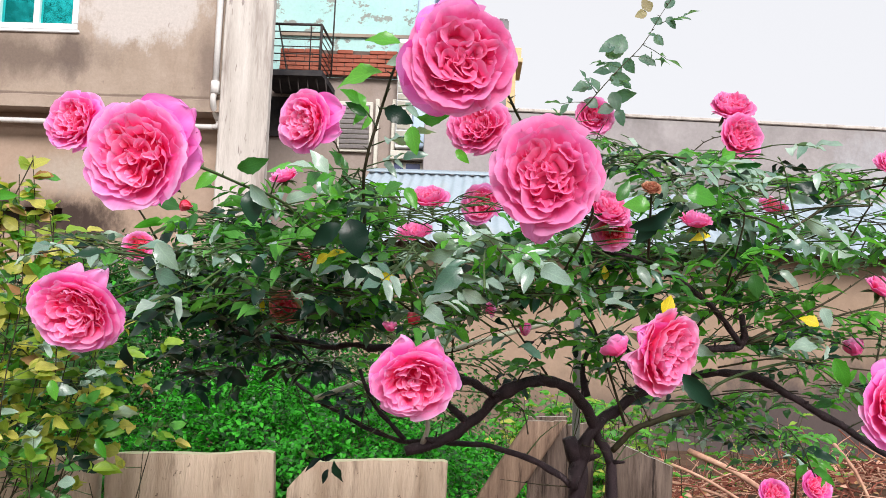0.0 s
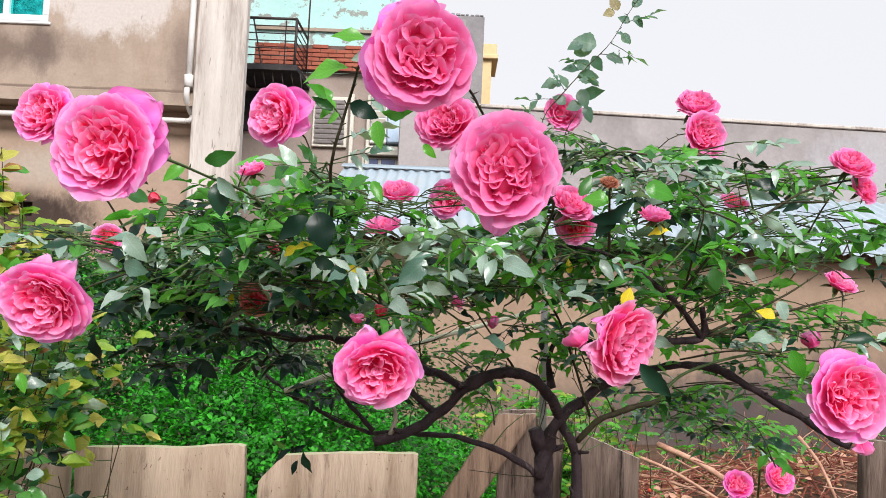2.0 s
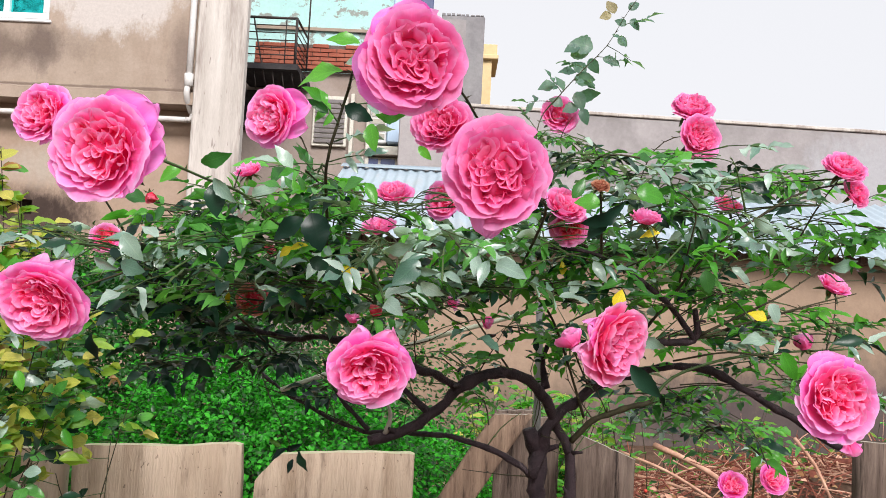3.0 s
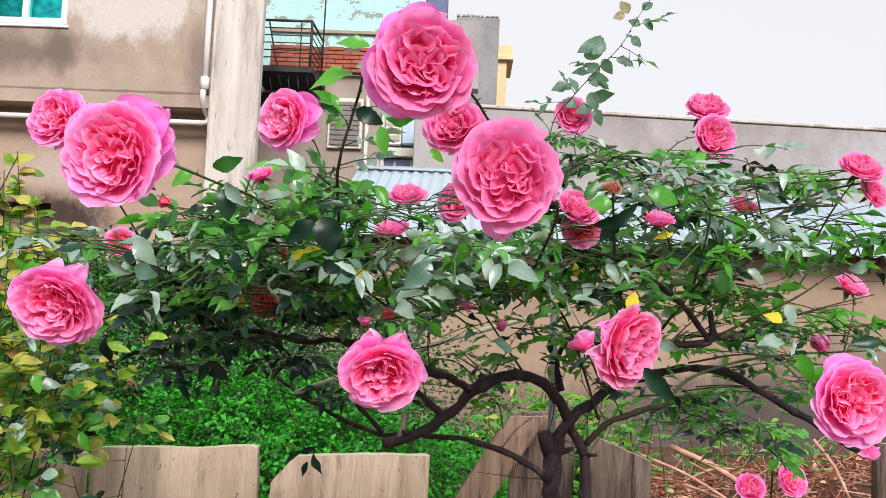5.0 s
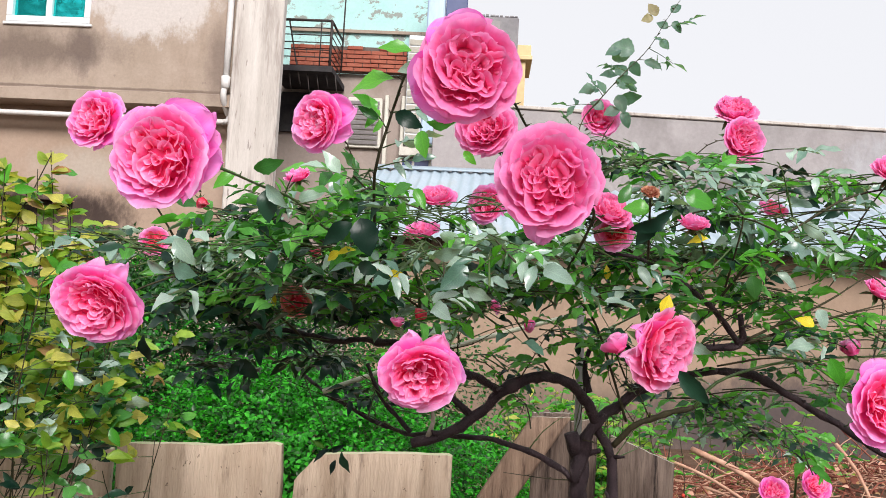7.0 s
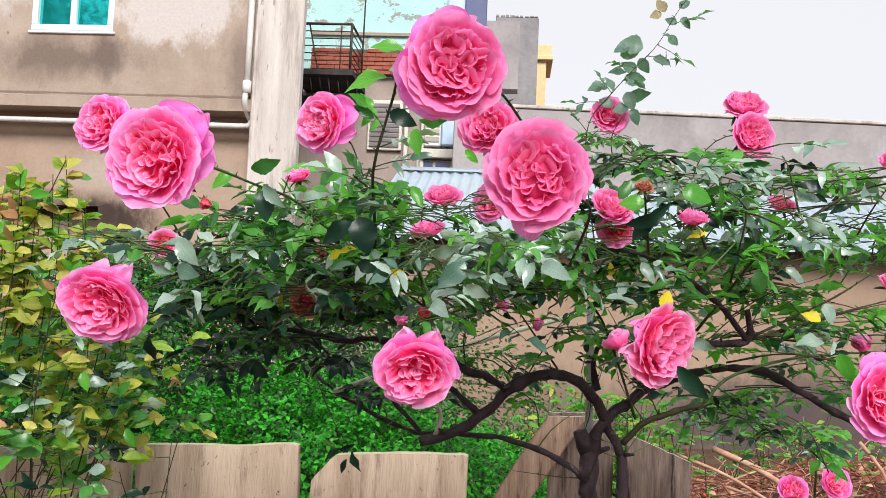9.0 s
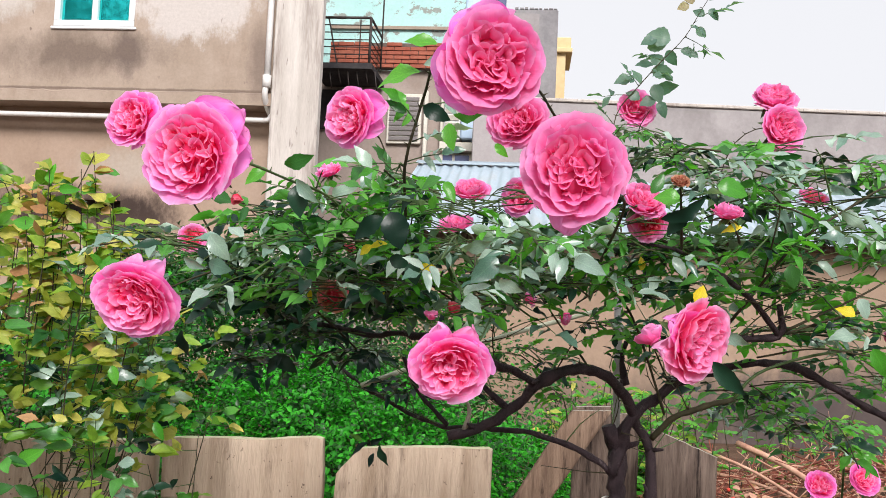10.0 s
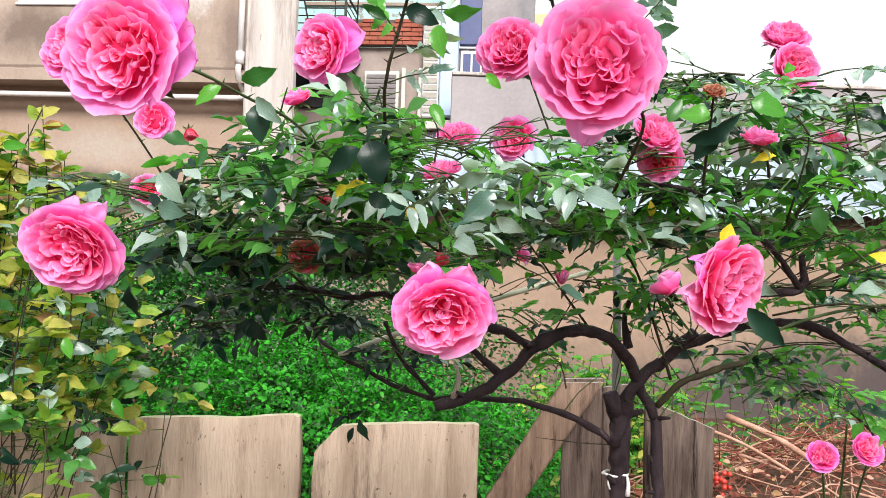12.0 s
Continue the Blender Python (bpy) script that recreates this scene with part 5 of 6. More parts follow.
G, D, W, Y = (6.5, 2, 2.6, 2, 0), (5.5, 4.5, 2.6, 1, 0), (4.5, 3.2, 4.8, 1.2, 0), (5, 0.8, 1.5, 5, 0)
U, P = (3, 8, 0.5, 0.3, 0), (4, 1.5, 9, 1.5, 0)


def fill(at, rx, rz, depth, count, tones, size=0.034, twigs=5, tilt=0.4):
    SINGLE["thing"] = bush
    clump(bush, at, rx, depth, rz, count, tones, size, twigs, tilt)
    SINGLE["thing"] = None


fill((-0.38, 1.35, 1.597), 0.0854, 0.0199, 0.14, 60, W)
fill((-0.313, 1.38, 1.581), 0.0585, 0.0366, 0.16, 90, W)
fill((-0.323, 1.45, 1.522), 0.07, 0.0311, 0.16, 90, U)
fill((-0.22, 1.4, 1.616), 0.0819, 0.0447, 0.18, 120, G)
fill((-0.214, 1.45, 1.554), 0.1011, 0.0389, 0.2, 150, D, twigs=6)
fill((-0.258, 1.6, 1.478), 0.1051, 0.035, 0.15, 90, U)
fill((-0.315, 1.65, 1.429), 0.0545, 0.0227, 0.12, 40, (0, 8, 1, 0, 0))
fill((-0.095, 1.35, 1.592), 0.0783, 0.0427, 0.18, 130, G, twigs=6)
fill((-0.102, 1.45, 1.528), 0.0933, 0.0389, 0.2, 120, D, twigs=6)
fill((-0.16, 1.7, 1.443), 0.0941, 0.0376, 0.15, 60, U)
fill((-0.063, 1.3, 1.68), 0.0611, 0.0306, 0.15, 70, Y)
fill((-0.159, 1.36, 1.652), 0.0647, 0.0216, 0.14, 70, G)
fill((-0.056, 1.36, 1.642), 0.0647, 0.0252, 0.14, 60, Y)
fill((-0.266, 1.42, 1.639), 0.0606, 0.0227, 0.14, 50, Y)
fill((0.001, 1.3, 1.648), 0.0611, 0.0272, 0.18, 90, G)
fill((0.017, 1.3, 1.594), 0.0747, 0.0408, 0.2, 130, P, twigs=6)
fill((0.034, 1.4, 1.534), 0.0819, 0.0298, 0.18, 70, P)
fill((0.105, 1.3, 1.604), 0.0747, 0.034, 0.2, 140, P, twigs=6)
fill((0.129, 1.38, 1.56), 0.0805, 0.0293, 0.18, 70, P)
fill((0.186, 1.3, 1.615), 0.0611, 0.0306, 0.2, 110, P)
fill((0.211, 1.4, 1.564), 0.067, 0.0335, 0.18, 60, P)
fill((0.275, 1.35, 1.616), 0.0641, 0.0427, 0.18, 100, G)
fill((0.303, 1.42, 1.562), 0.0682, 0.0303, 0.15, 60, G)
fill((0.284, 1.3, 1.718), 0.0509, 0.0149, 0.1, 70, W, 0.03, 6, 0.25)
fill((0.369, 1.4, 1.706), 0.0819, 0.0298, 0.15, 90, P)
fill((0.393, 1.4, 1.632), 0.067, 0.0447, 0.18, 90, G)
fill((0.457, 1.6, 1.779), 0.0657, 0.0158, 0.12, 40, Y)
fill((0.495, 1.45, 1.718), 0.0777, 0.0233, 0.16, 60, P)
fill((0.489, 1.45, 1.648), 0.0777, 0.0389, 0.18, 60, G)
fill((0.475, 1.5, 1.571), 0.0729, 0.0324, 0.16, 60, Y)
fill((0.602, 1.55, 1.754), 0.0759, 0.0253, 0.16, 60, Y)
fill((0.644, 1.55, 1.689), 0.0843, 0.0337, 0.16, 45, Y)
fill((0.64, 1.6, 1.625), 0.0963, 0.035, 0.16, 40, Y)
fill((0.616, 1.6, 1.546), 0.0963, 0.0306, 0.15, 60, Y)
fill((0.649, 1.5, 1.524), 0.0567, 0.0243, 0.12, 40, W)
fill((0.572, 1.75, 1.419), 0.1071, 0.0243, 0.12, 40, G)
fill((0.549, 1.95, 1.374), 0.0994, 0.0387, 0.12, 60, (8, 1, 0.5, 3, 0), 0.034)
fill((0.662, 2, 1.325), 0.1024, 0.0569, 0.15, 60, Y, 0.036)
fill((0.304, 1.85, 1.854), 0.0624, 0.0468, 0.1, 60, G, 0.03)
fill((0.095, 1.62, 1.451), 0.0444, 0.0311, 0.1, 24, G, 0.028, 3)
fill((0.15, 1.6, 1.386), 0.035, 0.0263, 0.08, 16, G, 0.028, 3)
fill((0.206, 1.6, 1.509), 0.0438, 0.0219, 0.1, 24, D, 0.028, 3)
fill((0.066, 1.38, 1.664), 0.0585, 0.0256, 0.12, 70, G)
fill((0.459, 1.75, 1.404), 0.0682, 0.0341, 0.12, 40, G)
fill((0.524, 1.85, 1.358), 0.0831, 0.0364, 0.12, 40, D)
fill((0.592, 1.7, 1.471), 0.1035, 0.0282, 0.14, 50, G)
fill((0.498, 1.6, 1.506), 0.0788, 0.0263, 0.14, 45, G)
fill((0.294, 1.55, 1.498), 0.0421, 0.0421, 0.1, 30, G, 0.03, 4)
fill((-0.078, 1.75, 1.387), 0.0876, 0.0341, 0.12, 40, U, 0.03, 4)
fill((0.692, 1.7, 1.439), 0.0753, 0.0282, 0.12, 30, G)
fill((0.691, 1.6, 1.661), 0.0613, 0.0263, 0.12, 35, Y)
fill((0.43, 1.5, 1.6), 0.09, 0.035, 0.16, 30, Y)
fill((0.36, 1.35, 1.665), 0.08, 0.03, 0.14, 40, P)
fill((0.5, 1.45, 1.68), 0.1, 0.03, 0.16, 40, P)
fill((0.2, 1.35, 1.66), 0.06, 0.03, 0.14, 60, G)
# near-black leaves that put the crown's inner shade into colour
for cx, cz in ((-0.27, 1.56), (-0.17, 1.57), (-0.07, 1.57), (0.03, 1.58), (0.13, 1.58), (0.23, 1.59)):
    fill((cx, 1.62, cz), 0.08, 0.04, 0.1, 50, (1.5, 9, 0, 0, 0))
fill((-0.2, 1.3, 1.585), 0.09, 0.035, 0.14, 80, W)
fill((-0.12, 1.3, 1.55), 0.09, 0.035, 0.14, 80, W)
fill((-0.02, 1.3, 1.55), 0.08, 0.03, 0.14, 60, G)
cane([(-0.238, 1.85, 1.401), (-0.2, 1.78, 1.354), (-0.157, 1.7, 1.313), (-0.142, 1.66, 1.293)], 0.0022, 0.0014)
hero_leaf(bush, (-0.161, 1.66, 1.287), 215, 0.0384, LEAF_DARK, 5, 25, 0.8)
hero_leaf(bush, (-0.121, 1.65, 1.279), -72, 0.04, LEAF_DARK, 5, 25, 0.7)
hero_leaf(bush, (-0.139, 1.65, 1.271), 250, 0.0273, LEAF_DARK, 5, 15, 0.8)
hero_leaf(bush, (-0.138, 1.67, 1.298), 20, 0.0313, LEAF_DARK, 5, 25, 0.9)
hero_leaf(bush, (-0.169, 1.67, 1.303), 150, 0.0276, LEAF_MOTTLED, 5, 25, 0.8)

# compound leaves along the upright front shoot and the cane of the big bloom
g = Geo()
for line, count in (((Vector((-0.045, 1.27, 1.575)), Vector((-0.03, 1.14, 1.65)), Vector((-0.014, 1.1, 1.705)), Vector((-0.002, 1.07, 1.732))), 12),
                    ((Vector((-0.038, 1.25, 1.614)), Vector((-0.081, 1.2, 1.61)), Vector((-0.108, 1.08, 1.632))), 8)):
    for p in curve_points(line, 0.02 if count > 8 else 0.024)[:count]:
        a = rnd.uniform(0, 6.283)
        compound_leaf(g, Vector(p), (math.cos(a), -abs(math.sin(a)) * 0.5, rnd.uniform(-0.2, 0.5)), rnd.uniform(0.018, 0.026), rnd.choice((0, 0, 3, 2)), LEAF_SHAPES, 0.5)
part("leafy_shoot", g, FOLIAGE, bush)["kind"] = "stuff"

# single large leaves of the bush
hero_leaf(bush, (0.003, 0.98, 1.752), 175, 0.032, LEAF_LIGHT, 10, 40)
hero_leaf(bush, (-0.018, 1, 1.73), 186, 0.0425, LEAF_LIGHT, 12, 35, 0.9)
hero_leaf(bush, (0.02, 0.95, 1.727), 200, 0.0207, LEAF_GREY, 10, -20)
hero_leaf(bush, (-0.027, 1.05, 1.711), 150, 0.0248, LEAF, 20, 10)
hero_leaf(bush, (0.03, 1, 1.674), -80, 0.028, LEAF_LIGHT, 15, 5, 1.35)
hero_leaf(bush, (0.014, 1.02, 1.699), -25, 0.0298, LEAF_DARK, 10, 30)
hero_leaf(bush, (0.047, 0.98, 1.688), -6, 0.0301, LEAF, 10, 62, 0.8)
hero_leaf(bush, (0.022, 1.1, 1.639), -60, 0.0263, LEAF_LIGHT, 20, 0, 1.2)
hero_leaf(bush, (0.003, 1.1, 1.649), 200, 0.0252, LEAF, 20, 30, 1.1)
hero_leaf(bush, (-0.111, 1.03, 1.617), -80, 0.0332, LEAF_DARK, 10, 8, 1.1)
hero_leaf(bush, (-0.101, 1.02, 1.624), -45, 0.0337, LEAF_GREY, 10, 30, 0.8)
hero_leaf(bush, (-0.156, 1.04, 1.64), 220, 0.0275, LEAF_LIGHT, 20, 10, 1.2)
hero_leaf(bush, (-0.113, 1.03, 1.653), 12, 0.0312, LEAF, 10, 45, 0.9)
hero_leaf(bush, (-0.067, 1.12, 1.659), 190, 0.0191, LEAF_LIGHT, 10, 20)
hero_leaf(bush, (-0.056, 1.12, 1.644), 120, 0.018, LEAF_LIGHT, 10, 0)
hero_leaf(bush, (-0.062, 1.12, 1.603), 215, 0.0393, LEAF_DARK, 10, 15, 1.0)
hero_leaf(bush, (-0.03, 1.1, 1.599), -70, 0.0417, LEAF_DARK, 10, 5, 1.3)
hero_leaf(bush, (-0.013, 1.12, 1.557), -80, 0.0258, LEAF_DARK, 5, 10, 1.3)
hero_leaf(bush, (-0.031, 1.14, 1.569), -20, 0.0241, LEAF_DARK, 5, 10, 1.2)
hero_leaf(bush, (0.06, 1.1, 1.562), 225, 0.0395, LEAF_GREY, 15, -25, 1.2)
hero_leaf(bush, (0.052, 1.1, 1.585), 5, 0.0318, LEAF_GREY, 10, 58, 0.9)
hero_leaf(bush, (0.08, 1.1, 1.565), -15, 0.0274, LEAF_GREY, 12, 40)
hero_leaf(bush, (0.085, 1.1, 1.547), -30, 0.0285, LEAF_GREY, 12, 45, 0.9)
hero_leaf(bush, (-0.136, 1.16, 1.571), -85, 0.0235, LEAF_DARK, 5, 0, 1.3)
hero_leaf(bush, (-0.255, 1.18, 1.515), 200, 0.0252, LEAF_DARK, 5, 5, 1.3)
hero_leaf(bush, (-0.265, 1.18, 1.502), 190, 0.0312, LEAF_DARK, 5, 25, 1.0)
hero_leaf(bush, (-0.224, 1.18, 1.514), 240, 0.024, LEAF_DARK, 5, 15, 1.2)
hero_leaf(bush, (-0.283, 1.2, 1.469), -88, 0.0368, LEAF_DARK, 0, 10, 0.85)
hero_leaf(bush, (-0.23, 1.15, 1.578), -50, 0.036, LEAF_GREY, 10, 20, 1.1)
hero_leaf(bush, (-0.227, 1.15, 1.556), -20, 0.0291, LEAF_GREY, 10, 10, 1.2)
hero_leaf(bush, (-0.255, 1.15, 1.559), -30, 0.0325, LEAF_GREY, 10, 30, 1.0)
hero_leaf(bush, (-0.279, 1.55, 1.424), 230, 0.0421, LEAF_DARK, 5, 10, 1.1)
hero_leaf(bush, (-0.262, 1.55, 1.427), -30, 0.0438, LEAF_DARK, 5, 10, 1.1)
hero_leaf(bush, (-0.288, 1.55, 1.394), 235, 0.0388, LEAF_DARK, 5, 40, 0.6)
hero_leaf(bush, (0.227, 1.05, 1.634), 170, 0.0248, LEAF_LIGHT, 10, -5, 1.4)
hero_leaf(bush, (0.29, 1.08, 1.648), -10, 0.031, LEAF_LIGHT, 12, 10, 1.4)
hero_leaf(bush, (0.25, 1.06, 1.626), 30, 0.036, LEAF_DARK, 10, 45, 0.9)
hero_leaf(bush, (0.24, 1.055, 1.617), 205, 0.034, LEAF_DARK, 12, -40, 0.9)
hero_leaf(bush, (0.239, 1.07, 1.614), 230, 0.0338, LEAF_DARK, 10, 10, 0.9)
hero_leaf(bush, (0.29, 1.08, 1.47), -48, 0.046, LEAF_DARK, 5, 32, 1.0)
hero_leaf(bush, (0.424, 1.35, 1.58), -80, 0.0328, LEAF, 5, 0, 1.3)
hero_leaf(bush, (0.411, 1.35, 1.622), -70, 0.0328, LEAF, 5, 0, 1.2)
hero_leaf(bush, (0.443, 1.35, 1.655), -40, 0.0399, LEAF_LIGHT, 10, 40, 0.8)
hero_leaf(bush, (0.238, 1.2, 1.668), 60, 0.0282, LEAF, 5, 0, 1.3)
hero_leaf(bush, (0.403, 1.5, 1.759), 150, 0.034, LEAF_LIGHT, 10, 10, 1.2)
hero_leaf(bush, (0.431, 1.5, 1.764), 35, 0.034, LEAF, 10, 10, 1.2)
hero_leaf(bush, (0.459, 1.5, 1.755), 0, 0.0421, LEAF, 10, 35, 1.0)
hero_leaf(bush, (0.548, 1.4, 1.478), -65, 0.0432, LEAF_LIGHT, 10, 5, 1.0)
hero_leaf(bush, (0.509, 1.35, 1.545), -60, 0.0285, LEAF_GREY, 5, 0, 1.3)
hero_leaf(bush, (0.565, 1.45, 1.636), -10, 0.0498, LEAF_GREY, 8, 30, 0.9)
hero_leaf(bush, (0.504, 1.4, 1.711), 160, 0.0328, LEAF_DARK, 8, 10, 1.0)
hero_leaf(bush, (0.333, 1.25, 1.502), -35, 0.0388, LEAF_GREY, 8, 35, 0.8)
hero_leaf(bush, (0.578, 1.3, 1.515), 185, 0.0408, LEAF_DARK, 8, 30, 1.0)
hero_leaf(bush, (0.663, 1.5, 1.62), 10, 0.0454, LEAF_GREY, 8, 40, 0.8)
hero_leaf(bush, (-0.066, 1.2, 1.589), 190, 0.027, LEAF_YELLOW, 5, 35, 1.0)
hero_leaf(bush, (-0.079, 1.2, 1.584), 215, 0.0184, LEAF_YELLOW, 5, 10, 1.1)
hero_leaf(bush, (-0.015, 1.25, 1.569), 0, 0.0194, LEAF_YELLOW, 5, 30, 1.1)
hero_leaf(bush, (0.242, 1.35, 1.589), 90, 0.0199, LEAF_YELLOW, 5, 0, 1.3)
hero_leaf(bush, (0.276, 1.15, 1.548), 70, 0.0232, LEAF_YELLOW, 5, 0, 1.4)
hero_leaf(bush, (0.479, 1.32, 1.541), 150, 0.0235, LEAF_YELLOW, 5, 10, 1.3)
hero_leaf(bush, (0.304, 1.14, 1.617), 180, 0.0218, LEAF_YELLOW, 5, 35, 1.0)
hero_leaf(bush, (-0.19, 1.4, 1.531), 90, 0.0164, LEAF_YELLOW, 5, 0, 1.2)
hero_leaf(bush, (-0.091, 1.4, 1.542), 90, 0.0149, LEAF_YELLOW, 5, 0, 1.2)
hero_leaf(bush, (0.063, 1.3, 1.718), -45, 0.0231, LEAF_LIGHT, 8, 20)


hero_leaf(bush, (0.325, 1.85, 2.038), 165, 0.0478, LEAF_SHOOT, 10, 15, 1.49)
hero_leaf(bush, (0.323, 1.86, 2.026), 20, 0.0418, LEAF_SHOOT, 10, 15, 1.35)
hero_leaf(bush, (0.306, 1.85, 2.029), 200, 0.0353, LEAF_SHOOT, 10, 10, 1.49)
hero_leaf(bush, (0.38, 1.85, 2.008), -20, 0.0374, LEAF_SHOOT, 10, 10, 1.35)
hero_leaf(bush, (0.348, 1.86, 2.002), -60, 0.0335, LEAF_SHOOT, 10, 20, 1.35)
hero_leaf(bush, (0.323, 1.86, 1.998), 140, 0.0356, LEAF_SHOOT, 10, 10, 1.35)
hero_leaf(bush, (0.299, 1.85, 1.985), 180, 0.0374, LEAF_SHOOT, 10, 20, 1.35)
hero_leaf(bush, (0.333, 1.86, 1.975), -10, 0.0418, LEAF_SHOOT, 10, 30, 1.35)
hero_leaf(bush, (0.263, 1.86, 1.959), 190, 0.0376, LEAF_SHOOT, 10, 20, 1.35)
hero_leaf(bush, (0.286, 1.85, 1.962), 120, 0.0353, LEAF_SHOOT, 10, 20, 1.22)
hero_leaf(bush, (0.342, 1.86, 1.945), -5, 0.0481, LEAF_SHOOT, 10, 50, 1.08)
hero_leaf(bush, (0.324, 1.85, 1.931), -70, 0.0416, LEAF_SHOOT, 10, 10, 1.35)
hero_leaf(bush, (0.307, 1.85, 1.915), 200, 0.0353, LEAF_SHOOT, 10, 10, 1.49)
hero_leaf(bush, (0.334, 1.85, 1.903), -60, 0.0333, LEAF_SHOOT, 10, 10, 1.35)
hero_leaf(bush, (0.281, 1.85, 1.927), 150, 0.0312, LEAF_SHOOT, 10, 10, 1.35)
hero_leaf(bush, (0.4, 1.85, 2.047), -50, 0.027, LEAF_SHOOT, 10, 20, 1.35)
hero_leaf(bush, (0.377, 1.85, 2.113), 120, 0.0312, LEAF_DUN, 10, 10, 1.35)
hero_leaf(bush, (0.367, 1.85, 2.095), 200, 0.0249, LEAF_DUN, 10, 10, 1.35)
hero_leaf(bush, (0.422, 1.85, 2.082), -40, 0.027, LEAF_SHOOT, 10, 10, 1.35)
hero_leaf(bush, (0.396, 1.85, 2.084), 150, 0.0249, LEAF_SHOOT, 10, 10, 1.35)
hero_leaf(bush, (0.419, 1.85, 2.117), 40, 0.027, LEAF_SHOOT, 10, 10, 1.35)


# small leaves in the hazed colour along the tall young shoot
g = Geo()
line = curve_points([(0.244, 1.8, 1.8), (0.25, 1.84, 1.886), (0.29, 1.85, 1.944), (0.331, 1.85, 1.993), (0.371, 1.85, 2.038), (0.396, 1.85, 2.076)], 0.022)
for p in line:
    a = rnd.uniform(0, 6.28)
    for b in (a,):
        compound_leaf(g, Vector(p), (math.cos(b), math.sin(b) * 0.5, rnd.uniform(-0.5, 0.6)), rnd.uniform(0.02, 0.03), 7, LEAF_SHAPES, 0.6)
part("leafy_shoot", g, FOLIAGE, bush)["kind"] = "stuff"


# ---- leafy hedge behind the slabs ----
def build_hedge():
    h = root("hedge", (-0.8, 3.5, 0.6), "dense bright green small-leaved hedge growing behind the slabs", "hedge", kind="stuff")
    q = random.Random(5)
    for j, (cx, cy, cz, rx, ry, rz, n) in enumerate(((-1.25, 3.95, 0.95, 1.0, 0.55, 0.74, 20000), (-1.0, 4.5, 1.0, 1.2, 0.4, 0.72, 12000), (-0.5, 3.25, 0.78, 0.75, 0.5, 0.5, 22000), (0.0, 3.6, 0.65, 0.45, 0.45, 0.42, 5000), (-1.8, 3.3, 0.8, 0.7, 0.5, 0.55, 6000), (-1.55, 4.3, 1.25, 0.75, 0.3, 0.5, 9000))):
        g = Geo()
        c = Vector((cx, cy, cz))
        for k in range(round(n * 1.9)):
            d = Vector((q.gauss(0, 1), q.gauss(0, 1) - 0.4, q.gauss(0, 1) + 0.3)).normalized()
            if d.z < -0.5:
                continue
            lump = 1 + 0.3 * noise.noise(d * 2.6 + Vector((j * 3, 0, 0))) + 0.24 * noise.noise(d * 6 + Vector((j, 4, 0))) + 0.2 * noise.noise(d * 13)
            depth = 1 - abs(q.gauss(0, 0.1))
            p = c + Vector((d.x * rx, d.y * ry, d.z * rz)) * min(lump, 1.22) * depth
            if p.z < 0.5:
                continue
            out = (d + Vector((q.gauss(0, 0.6), q.gauss(0, 0.6), q.gauss(0, 0.5) - 0.35)))
            up = d + Vector((q.gauss(0, 0.35), q.gauss(0, 0.35), 0.6))
            # mostly dark leaves at the rear; dark gaps are put in by leaf colour
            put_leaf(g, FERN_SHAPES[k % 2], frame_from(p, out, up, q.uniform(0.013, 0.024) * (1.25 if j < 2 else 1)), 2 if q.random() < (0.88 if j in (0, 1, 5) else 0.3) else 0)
        for k in range(14):
            d = Vector((q.gauss(0, 1), q.gauss(0, 1) - 0.4, abs(q.gauss(0, 1)))).normalized()
            e = c + Vector((d.x * rx, d.y * ry, d.z * rz)) * 0.75
            b = Vector((cx + d.x * rx * 0.3, cy + d.y * ry * 0.3, 0.55))
            tube(g, [b, (b + e) / 2 + Vector((0, 0, 0.08)), e], 0.005, 0.002, 4, 0.15, 1)
        part("foliage", g, [LEAF_HEDGE, TWIG, LEAF_HEDGE_DARK], h)["kind"] = "stuff"


build_hedge()


